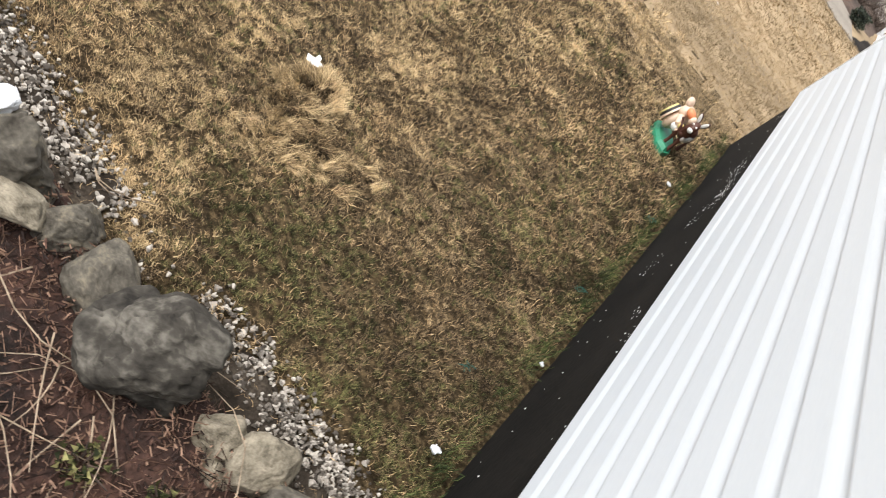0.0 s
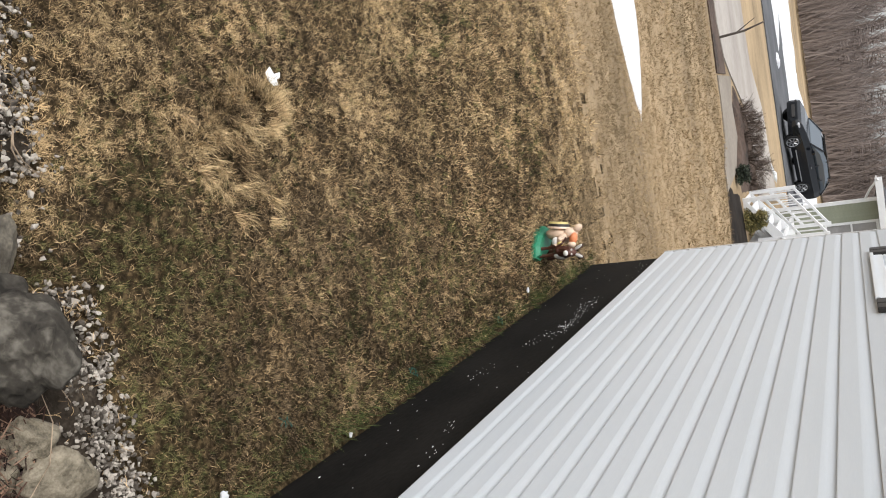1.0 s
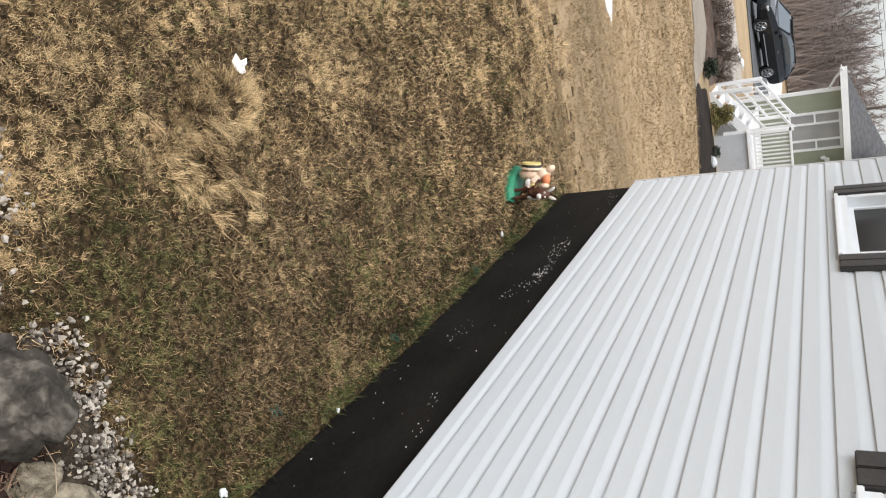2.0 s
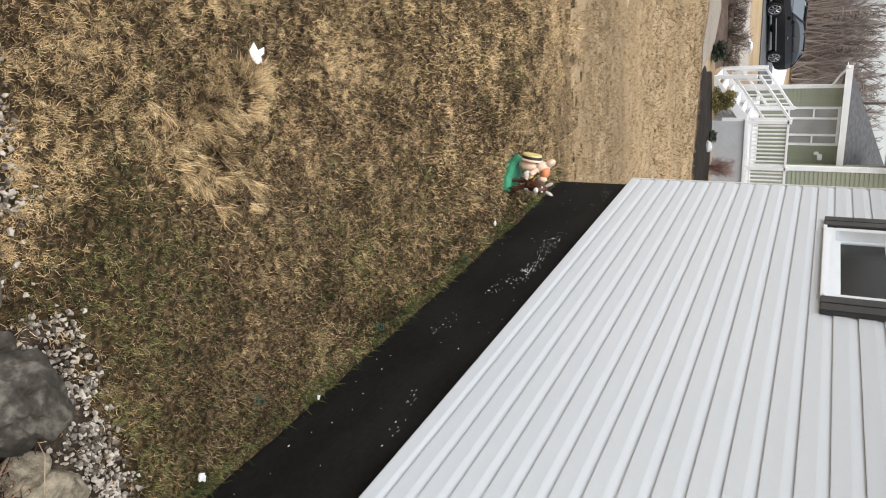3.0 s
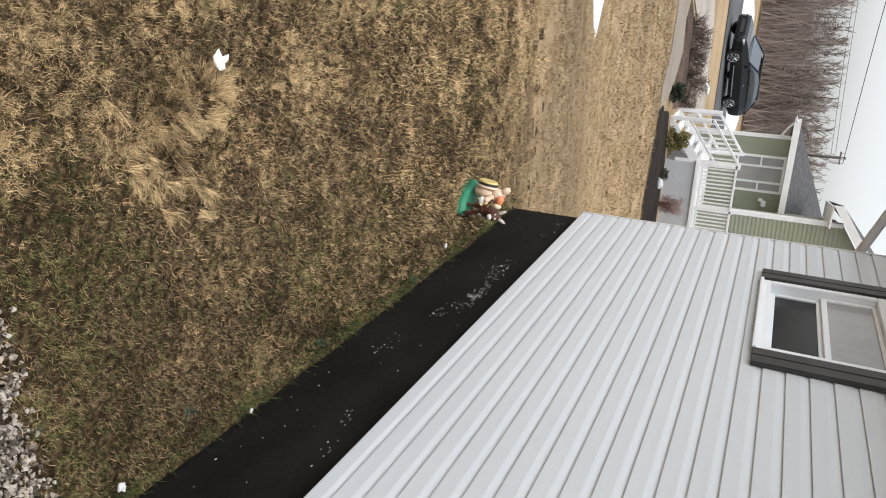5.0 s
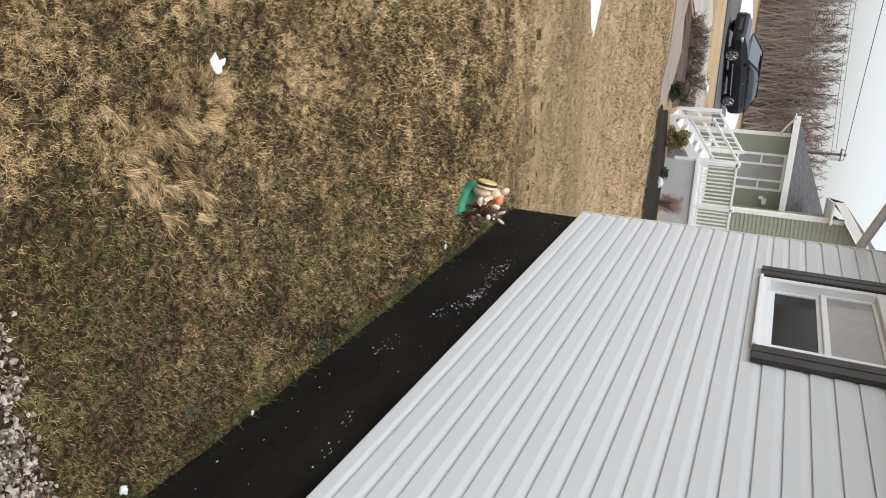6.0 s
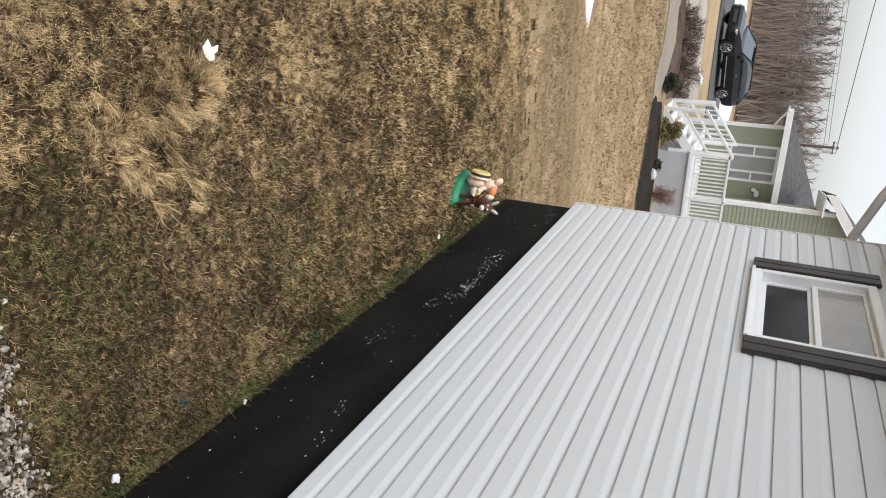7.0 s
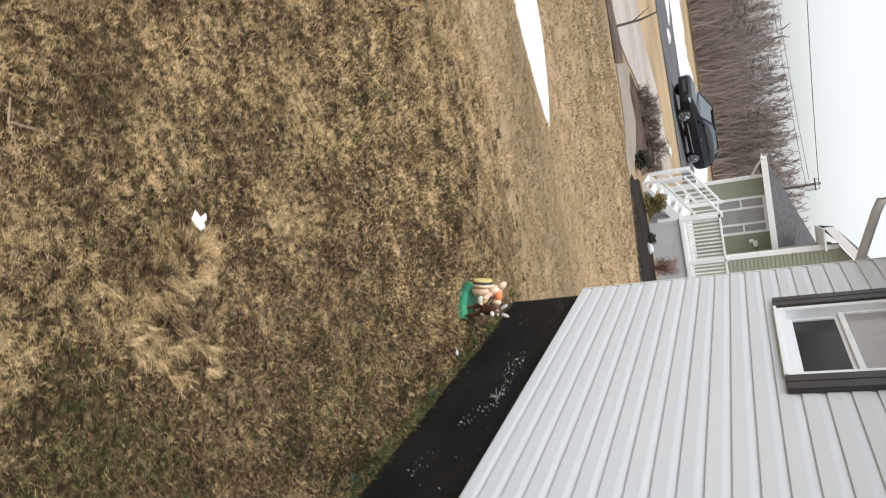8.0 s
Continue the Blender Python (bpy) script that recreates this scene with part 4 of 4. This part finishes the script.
mound("snow_patch", [(0.95, 27.45), (1.25, 27.3), (1.75, 28.3), (2.0, 29.0), (1.6, 29.0)], 0.08, SNOW, "small snow patch by the driveway", "snow", 15, fr=2)
mound("snow_patch", [(-3.2, 36.0), (-2.8, 35.5), (-2.3, 36.0), (-2.7, 36.5)], 0.15, SNOW, "small lump of snow on the road edge", "snow", 16, fr=2)


def skew(x0, x1, y0, y1, z0, z1, shift):
    """A wall whose far end stands shifted along x."""
    bm = boxm(x0, x1, y0, y1, z0, z1)
    for v in bm.verts:
        v.co.x += shift * (v.co.y - y0) / (y1 - y0)
    return bm


LAPS = {}
NEXT_DOOR = pose(0.095, 0, 0) @ Matrix.Diagonal((0.96, 1, 0.955, 1))


def clapwall(x0, x1, y, z0, z1, house, pitch=0.11):
    """A wall that looks towards -y, with its thickness and its lapped boards."""
    w = part("wall", boxm(x0, x1, y + 0.001, y + 0.15, z0, z1), SAGE, house)
    key = round(x1 - x0, 3)
    if key not in LAPS:
        bm = bmesh.new()
        a = [[bm.verts.new((x, p, q)) for p, q in ((0, 0), (-0.02, 0), (-0.003, pitch), (0, pitch))] for x in (0, x1 - x0)]
        for i in range(3):
            bm.faces.new((a[0][i], a[0][i + 1], a[1][i + 1], a[1][i]))
        bm.faces.new(a[0]), bm.faces.new(a[1][::-1])
        LAPS[key] = finish("clapboard", bm, SAGE)
    z = z0
    while z + pitch <= z1 + 0.02:
        ob = new("clapboard", LAPS[key])
        ob.parent, ob.location = w, (x0, y, z)
        z += pitch


def make_neighbour():
    h = tagged(empty("neighbour_house", NEXT_DOOR), "sage green clapboard house with white trim and grey roof", "house")
    ym, yw = 23.0, 20.5
    zg = -0.6
    clapwall(2.11, 2.72, ym, zg, 2.64, h)
    clapwall(3.85, 9.0, ym, zg, 2.64, h)
    clapwall(2.72, 3.85, ym, zg, 1.20, h)
    clapwall(2.72, 3.85, ym, 2.56, 2.64, h)
    part("wall", skew(2.12, 2.27, ym + 0.15, 30.0, zg, 2.64, 1.35), SAGE, h)
    part("wall", boxm(3.62, 9.0, 29.85, 30.0, zg, 2.64), SAGE, h)
    part("corner_board", boxm(2.06, 2.16, ym - 0.03, ym + 0.08, zg, 2.64), NWHITE, h)
    w = part("window", boxm(2.70, 3.87, ym - 0.05, ym + 0.02, 1.16, 1.22), NWHITE, h, "white framed three-part window")
    for a, b, c, d in ((2.70, 3.87, 2.50, 2.58), (2.70, 2.77, 1.22, 2.50), (3.80, 3.87, 1.22, 2.50), (3.02, 3.08, 1.22, 2.50), (3.52, 3.58, 1.22, 2.50), (2.77, 3.02, 1.84, 1.89), (3.58, 3.80, 1.84, 1.89)):
        part("frame", boxm(a, b, ym - 0.05, ym + 0.02, c, d), NWHITE, w)
    for a, b in ((2.77, 3.02), (3.08, 3.52), (3.58, 3.80)):
        part("pane", boxm(a, b, ym + 0.0, ym + 0.012, 1.22, 2.50), BLINDGLASS, w)
    # hipped roof over the main part
    bm = bmesh.new()
    x0, y0, y1, z0 = 1.43, ym - 0.55, 30.55, 2.68
    d = (y1 - y0) / 2
    lo = [bm.verts.new(p) for p in ((x0, y0, z0), (9.3, y0, z0), (9.3, y1, z0), (x0 + 1.6, y1, z0))]
    r0, r1 = bm.verts.new((x0 + d, y0 + d, z0 + 0.36 * d)), bm.verts.new((9.3, y0 + d, z0 + 0.36 * d))
    for f in ((lo[0], lo[1], r1, r0), (lo[3], lo[2], r1, r0), (lo[0], lo[3], r0), (lo[1], lo[2], r1), tuple(lo)):
        bm.faces.new(f)
    part("roof", bm, SHINGLE, h, "grey shingle roof")
    part("fascia", boxm(1.43, 9.3, ym - 0.6, ym - 0.55, 2.58, 2.76), NWHITE, h)
    part("soffit", boxm(1.45, 9.2, ym - 0.55, ym + 0.1, 2.62, 2.645), NWHITE, h)
    part("gutter_pipe", tube(bmesh.new(), [(1.47, ym - 0.62, 2.66), (1.75, ym - 0.35, 2.45), (2.05, ym - 0.06, 2.3)], 0.035, 8), NWHITE, h)
    lamp_ = part("wall_lamp", boxm(4.12, 4.30, ym - 0.14, ym - 0.02, 2.06, 2.20, 0.02), NWHITE, h, "white outdoor wall lamp")
    part("shade", boxm(4.05, 4.14, ym - 0.16, ym - 0.05, 1.96, 2.10, 0.02), NWHITE, lamp_)
    # wing with its gable towards the lawn
    clapwall(3.92, 9.0, yw, zg, 4.22, h)
    part("wall", skew(3.94, 4.07, yw + 0.15, ym, zg, 4.2, 0.5), SAGE, h)
    part("corner_board", boxm(3.83, 3.95, yw - 0.04, yw + 0.1, zg, 4.2), NWHITE, h)
    bm = bmesh.new()
    for y0, y1, t, i in ((yw - 0.35, yw - 0.29, 0.24, 0),):
        q = [(3.27, y0, 3.86), (6.6, y0, 6.1), (9.9, y0, 3.86)]
        for (ax, ay, az), (bx, by, bz) in zip(q, q[1:]):
            vs = [bm.verts.new(p) for p in ((ax, y0, az), (bx, y0, bz), (bx, y0, bz + t), (ax, y0, az + t), (ax, y1, az), (bx, y1, bz), (bx, y1, bz + t), (ax, y1, az + t))]
            for f in ((0, 1, 2, 3), (4, 5, 6, 7), (0, 1, 5, 4), (3, 2, 6, 7), (0, 3, 7, 4), (1, 2, 6, 5)):
                bm.faces.new([vs[k] for k in f])
    part("rake_board", bm, NWHITE, h)
    bm = bmesh.new()
    for (ax, az), (bx, bz) in (((3.25, 3.98), (6.6, 6.24)), ((9.95, 3.98), (6.6, 6.24))):
        vs = [bm.verts.new(p) for p in ((ax, yw - 0.29, az), (bx, yw - 0.29, bz), (bx, 24, bz), (ax + (0.9 if ax < 6 else 0), 24, az), (ax, yw - 0.29, az + .1), (bx, yw - 0.29, bz + .1), (bx, 24, bz + .1), (ax + (0.9 if ax < 6 else 0), 24, az + .1))]
        for f in ((0, 1, 2, 3), (4, 5, 6, 7), (0, 1, 5, 4), (3, 2, 6, 7), (0, 3, 7, 4), (1, 2, 6, 5)):
            bm.faces.new([vs[k] for k in f])
    part("roof", bm, SHINGLE, h)
    part("soffit", skew(3.3, 3.92, yw - 0.29, yw + 2.4, 3.84, 3.88, 0.55), NWHITE, h)
    bm = bmesh.new()
    v = [bm.verts.new(p) for p in ((3.92, yw, 4.22), (9.0, yw, 4.22), (6.6, yw, 6.0))]
    w2 = [bm.verts.new(p) for p in ((3.92, yw + 0.1, 4.22), (9.0, yw + 0.1, 4.22), (6.6, yw + 0.1, 6.0))]
    bm.faces.new(v), bm.faces.new(w2)
    part("gable", bm, SAGE, h)

    p = tagged(empty("porch", NEXT_DOOR), "white wooden porch with railings and steps on a pale base", "porch")
    part("base", boxm(2.38, 6.0, 19.5, 22.9, -0.6, 0.28, 0.01), CONC, p, "pale grey skirting panel")
    part("deck", boxm(2.32, 6.0, 19.44, 22.95, 0.28, 0.36, 0.01), NWHITE, p)
    part("top_rail", boxm(2.36, 5.9, 19.47, 19.56, 1.30, 1.36, 0.008), NWHITE, p)
    part("bottom_rail", boxm(2.36, 5.9, 19.48, 19.55, 0.44, 0.49, 0.006), NWHITE, p)
    for x in (2.36, 3.6, 4.8, 5.85):
        part("post", boxm(x, x + 0.09, 19.47, 19.56, 0.36, 1.42, 0.008), NWHITE, p)
    b = None
    x = 2.50
    while x < 5.8:
        if b is None:
            b = part("baluster", boxm(-0.018, 0.018, 19.50, 19.535, 0.49, 1.30), NWHITE, p)
            b.location.x = x
        else:
            c = new("baluster", b.data)
            c.parent, c.location = p, (x, 0, 0)
        x += 0.105
    # steps go down towards -x
    for k in range(5):
        z = 0.30 - 0.17 * (k + 1)
        x1 = 2.36 - 0.22 * k
        part("step", boxm(x1 - 0.25, x1, 19.6, 21.0, z, z + 0.045, 0.006), NWHITE, p)
        part("riser", boxm(x1 - 0.03, x1 - 0.005, 19.62, 20.98, z - 0.125, z), NWHITE, p)
    for y in (19.52, 21.0):
        part("newel", boxm(1.18, 1.28, y, y + 0.09, -0.6, 0.52 if y < 20 else 0.66, 0.008), NWHITE, p)
        part("newel", boxm(2.30, 2.39, y, y + 0.09, -0.3, 1.42, 0.008), NWHITE, p)
        for dz in (0.0, -0.62):
            bm = bmesh.new()
            tube(bm, [(1.22, y + 0.045, 0.46 + dz + 0.12), (2.34, y + 0.045, 1.36 + dz)], 0.042, 4)
            part("hand_rail", bm, NWHITE, p)
        for k in range(8):
            t = (k + 0.7) / 8.6
            x, z = 1.22 + 1.12 * t, 0.58 + 0.78 * t
            part("baluster", boxm(x - 0.016, x + 0.016, y + 0.03, y + 0.06, z - 0.62, z), NWHITE, p)
        bm = bmesh.new()
        vs = [bm.verts.new(q) for q in ((1.1, y + 0.02, -0.6), (1.35, y + 0.02, -0.6), (2.36, y + 0.02, 0.12), (2.36, y + 0.02, 0.36), (2.2, y + 0.02, 0.30))]
        ws = [bm.verts.new((v.co.x, y + 0.07, v.co.z)) for v in vs]
        bm.faces.new(vs), bm.faces.new(ws[::-1])
        for i in range(5):
            bm.faces.new((vs[i], vs[(i + 1) % 5], ws[(i + 1) % 5], ws[i]))
        part("stringer", bm, NWHITE, p)


make_neighbour()


def shrub(name, c, r, n, material, label, seed, twig=False, lean=0.0):
    """A bush of stems with many small leaves or bare twigs."""
    rng = random.Random(seed)
    th = tagged(empty(name, pose(c[0], c[1], gz(*c))), label, "shrub", "shrubs by the porch")
    bm = bmesh.new()
    for i in range(9 if not twig else 26):
        a, q = rng.uniform(0, 6.28), rng.uniform(0.2, 0.95)
        tip = (r[0] * q * math.cos(a), r[1] * q * math.sin(a), r[2] * rng.uniform(.6, 1.1))
        tube(bm, [(0.02 * math.cos(a), 0.02 * math.sin(a), -0.05), (tip[0] * .4, tip[1] * .4, tip[2] * .6), tip], [0.012, 0.008, 0.003], 4)
    tagged(part("branchwork", bm, material if twig else BRUSH, th), kind="stuff")
    V, F = [], []
    for _ in range(n):
        a, u = rng.uniform(0, 6.28), rng.uniform(0.1, 1)
        k = (0.55 + 0.45 * noise.noise((math.cos(a) * 2, math.sin(a) * 2, u * 3 + seed))) * rng.uniform(.6, 1.1)
        p = Vector((r[0] * k * math.cos(a) * math.sqrt(1 - (u - .3) ** 2), r[1] * k * math.sin(a) * math.sqrt(1 - (u - .3) ** 2), r[2] * u * (0.7 + 0.5 * k)))
        d = Vector((rng.gauss(0, 1), rng.gauss(0, 1), rng.gauss(0.5, 1))).normalized() * (0.05 if not twig else 0.09)
        s = d.orthogonal().normalized() * (0.018 if not twig else 0.004)
        b = len(V)
        V += [tuple(p - s), tuple(p + s), tuple(p + d)]
        F.append((b, b + 1, b + 2))
    soup("foliage", V, F, material, th)
    return th


shrub("shrub", (1.75, 19.0), (0.42, 0.35, 0.55), 2600, EVERG, "low yellow-green evergreen shrub in front of the steps", 2)
shrub("shrub", (0.55, 18.9), (0.38, 0.35, 0.32), 1800, DARKG, "small dark evergreen shrub at the lawn edge", 3)
shrub("shrub", (3.45, 18.9), (0.42, 0.3, 0.62), 1500, REDTW, "bare reddish twiggy shrub by the porch", 4, True)
shrub("shrub", (2.6, 18.7), (0.2, 0.2, 0.2), 500, DARKG, "small dark low plant in the porch bed", 5)
for i, (x, y) in enumerate(((-0.72, 0.52), (-0.52, 0.60), (-0.40, 0.45), (-0.62, 0.36))):
    weed = shrub("weed", (x, y), (0.22, 0.2, 0.12), 90, GREENISH, "small low green weed in the mulch bed", 80 + i)
    weed.location.z, weed.scale = 0.045, (0.45, 0.45, 0.45)
    tagged(weed, "", "weed", "weeds in the mulch bed")
for i in range(7):
    shrub("shrub", (-0.95 + 0.33 * i, 20.9 + 0.05 * i + (0.95 if i % 2 else 0)), (0.5, 0.5, 0.42 + 0.08 * (i % 3)), 1300, BROWNTW, "bare brown brushwood in the raised bed", 20 + i, True)
boulder("rock", (2.75, 18.35, -0.45), (0.18, 0.14, 0.12), CONC, "pale stone in the dark porch bed", 61, 0.1, 10)
bm = bmesh.new()
tube(bm, [(-2.85, 19.4, -0.6), (-2.86, 19.3, 0.1), (-2.95, 19.2, 0.55)], [0.035, 0.03, 0.02], 6)
tube(bm, [(-2.86, 19.35, -0.1), (-3.1, 19.3, 0.35)], [0.02, 0.008], 5)
tagged(part("sapling", bm, POLE), "thin bare dark sapling at the lawn edge", "sapling")


def make_car():
    car = tagged(empty("car", pose(1.3, 35.3, gz(2, 35) + 0.03, 0, 0, 40)), "black estate car parked beside the road", "car")
    # stations along the car (local x, nose at -x): half width and height profile
    def loft(st, material, name, label=""):
        bm = bmesh.new()
        rings = []
        for x, hw, z0, z1, top in st:
            zs = [(hw * 0.9, z0), (hw, z0 + (z1 - z0) * .25), (hw, z0 + (z1 - z0) * .7), (hw * top, z1)]
            ring = [bm.verts.new((x, -y, z)) for y, z in zs] + [bm.verts.new((x, y, z)) for y, z in zs[::-1]]
            rings.append(ring)
        for a, b in zip(rings, rings[1:]):
            for i in range(8):
                bm.faces.new((a[i], a[(i + 1) % 8], b[(i + 1) % 8], b[i]))
        bm.faces.new(rings[0][::-1]), bm.faces.new(rings[-1])
        bmesh.ops.bevel(bm, geom=list(bm.edges), offset=0.02, segments=1, affect="EDGES", clamp_overlap=True)
        return part(name, bm, material, car, label)
    body = loft([(-2.32, 0.62, 0.34, 0.66, .9), (-2.22, 0.82, 0.24, 0.76, .88), (-1.7, 0.9, 0.2, 0.88, .86), (-0.9, 0.92, 0.2, 0.98, .86), (0.8, 0.92, 0.2, 1.0, .86), (1.9, 0.9, 0.22, 1.02, .86), (2.3, 0.84, 0.3, 0.98, .86), (2.36, 0.78, 0.36, 0.72, .9)], CARPAINT, "body")
    cab = loft([(-1.05, 0.78, 0.94, 0.98, .95), (-0.35, 0.76, 0.95, 1.36, .80), (0.3, 0.76, 0.95, 1.45, .78), (1.3, 0.76, 0.95, 1.42, .78), (1.85, 0.76, 0.95, 1.28, .8), (2.2, 0.76, 0.95, 1.0, .95)], CARGLASS, "cabin", "car window glass with the sky's reflection in its colour")
    part("roof", boxm(-0.25, 1.5, -0.58, 0.58, 1.41, 1.475, 0.025), CARPAINT, car)
    for s in (-1, 1):
        for pts in ([(-1.05, s * 0.80, 0.97), (-0.32, s * 0.63, 1.40)], [(0.35, s * 0.80, 0.97), (0.35, s * 0.60, 1.45)], [(1.25, s * 0.80, 0.97), (1.35, s * 0.60, 1.43)], [(2.2, s * 0.78, 1.0), (1.6, s * 0.62, 1.40)]):
            part("pillar", tube(bmesh.new(), pts, 0.035, 5), CARPAINT, car)
        part("mirror", boxm(-0.75, -0.6, s * 0.98 - 0.07, s * 0.98 + 0.07, 0.95, 1.07, 0.02), CARPAINT, car)
        part("headlight", boxm(-2.26, -2.0, s * 0.70 - 0.12, s * 0.70 + 0.12, 0.60, 0.70, 0.02), LAMPW, car)
        part("door_handle", boxm(0.15, 0.30, s * 0.925 - 0.015, s * 0.925 + 0.015, 0.82, 0.85, 0.006), ALLOY, car)
        part("side_trim", boxm(-0.95, 1.0, s * 0.925 - 0.012, s * 0.925 + 0.012, 0.36, 0.40, 0.006), ALLOY, car)
        for x in (-1.42, 1.40):
            w = part("wheel", tube(bmesh.new(), [(x, s * 0.74, 0.32), (x, s * 0.93, 0.32)], 0.33, 22), TYRE, car)
            bm = bmesh.new()
            for k in range(7):
                a = 6.2832 * k / 7
                tube(bm, [(x + 0.05 * math.cos(a), s * 0.945, 0.32 + 0.05 * math.sin(a)), (x + 0.22 * math.cos(a), s * 0.94, 0.32 + 0.22 * math.sin(a))], [0.03, 0.024], 5)
            ring = [(x + 0.23 * math.cos(6.2832 * k / 20), s * 0.935, 0.32 + 0.23 * math.sin(6.2832 * k / 20)) for k in range(21)]
            tube(bm, ring, 0.018, 5)
            part("rim", bm, ALLOY, w)
    part("grille", boxm(-2.35, -2.28, -0.4, 0.4, 0.42, 0.56, 0.01), SHUT, car)


make_car()


# ---- distance: bare woods, poles and cables ----
def make_woods():
    rng = random.Random(12)
    V, F = [], []

    def stick(a, b, r0, r1):
        d = (b - a)
        s = d.orthogonal().normalized()
        u = d.cross(s).normalized()
        k = len(V)
        for p, r in ((a, r0), (b, r1)):
            for q in range(3):
                c, t = math.cos(q * 2.094), math.sin(q * 2.094)
                V.append(tuple(p + (s * c + u * t) * r))
        for q in range(3):
            F.append((k + q, k + (q + 1) % 3, k + 3 + (q + 1) % 3, k + 3 + q))

    for i in range(760):
        depth = rng.random()
        y = 62 + 26 * depth ** 1.2
        x = rng.uniform(-0.42, 0.75) * y
        h = rng.uniform(4.5, 6.3) + 0.07 * (y - 62) + 0.8 * noise.noise((x * 0.12, 1, 1))
        base = Vector((x, y, -0.3))
        lean = Vector((rng.gauss(0, .04), rng.gauss(0, .04), 1))
        tip = base + lean * h
        r = rng.uniform(0.04, 0.085)
        stick(base, base + lean * h * .6, r, r * .7)
        stick(base + lean * h * .6, tip, r * .7, 0.012)
        fir = rng.random() < 0.22
        for k in range(34 if not fir else 60):
            t = rng.uniform(0.12, 0.97)
            o = base + lean * h * t
            a = rng.uniform(0, 6.28)
            if fir:
                L = (1.05 - t) * h * 0.24
                e = o + Vector((math.cos(a) * L, math.sin(a) * L, -0.1 * L))
                stick(o, e, 0.05, 0.012)
            else:
                L = h * rng.uniform(0.10, 0.26) * (1.15 - t * .7)
                e = o + Vector((math.cos(a) * L * .55, math.sin(a) * L * .55, L * .8))
                stick(o, e, 0.036, 0.016)
                for _ in range(2):
                    b = rng.uniform(0, 6.28)
                    st = o.lerp(e, rng.uniform(.3, .9))
                    stick(st, st + Vector((math.cos(b) * L * .3, math.sin(b) * L * .3, L * .4)), 0.018, 0.009)
    soup("woods", V, F, WOODS, None, "belt of bare brown trees beyond the road", "stuff", "trees")
    V, F = [], []
    for i in range(30000):
        y = rng.uniform(60, 84)
        x = rng.uniform(-0.42, 0.75) * y
        h = rng.uniform(1.2, 3.6) + 1.2 * rng.random() ** 3
        a = rng.gauss(0, 0.25)
        k = len(V)
        V += [(x - 0.05, y, -0.3), (x + 0.05, y, -0.3), (x + a * h, y + rng.gauss(0, .2), h)]
        F.append((k, k + 1, k + 2))
    soup("undergrowth", V, F, WOODS, None, "brown leafless undergrowth below the trees", "stuff", "undergrowth")


make_woods()


def hang(a, b, sag, n=14):
    a, b = Vector(a), Vector(b)
    return [a.lerp(b, i / n) - Vector((0, 0, sag * 4 * (i / n) * (1 - i / n))) for i in range(n + 1)]


pole = tagged(empty("utility_pole"), "weathered wooden utility pole with crossarm", "utility pole")
part("shaft", tube(bmesh.new(), [(11.4, 69, -0.4), (11.35, 69, 7.85)], [0.16, 0.11], 9), POLE, pole)
part("crossarm", boxm(10.8, 11.9, 68.85, 68.95, 7.35, 7.48, 0.01), POLE, pole)
part("transformer", tube(bmesh.new(), [(11.65, 68.8, 6.7), (11.65, 68.8, 7.35)], 0.2, 10), GUTTER, pole)
for x in (10.9, 11.35, 11.8):
    part("insulator", tube(bmesh.new(), [(x, 68.9, 7.48), (x, 68.9, 7.7)], 0.06, 7), GUTTER, pole)
far_pole = tagged(empty("utility_pole"), "weathered wooden utility pole with crossarm", "utility pole")
part("shaft", tube(bmesh.new(), [(-40, 44, -0.4), (-40, 44, 9.4)], [0.16, 0.11], 9), POLE, far_pole)
part("crossarm", boxm(-40.6, -39.5, 43.9, 44.0, 8.9, 9.0, 0.01), POLE, far_pole)
for a, b, s, r in (((11.8, 68.9, 7.7), (-40, 44, 9.3), 0.55, 0.028), ((10.9, 68.9, 7.0), (-44, 98, 8.6), 0.9, 0.018), ((11.35, 68.9, 6.7), (-44, 100, 7.8), 0.8, 0.018)):
    tagged(part("cable", tube(bmesh.new(), hang(a, b, s), r, 5), WIRE), "thin overhead cable hung between poles", "cable", "overhead cables")

make_gravel()
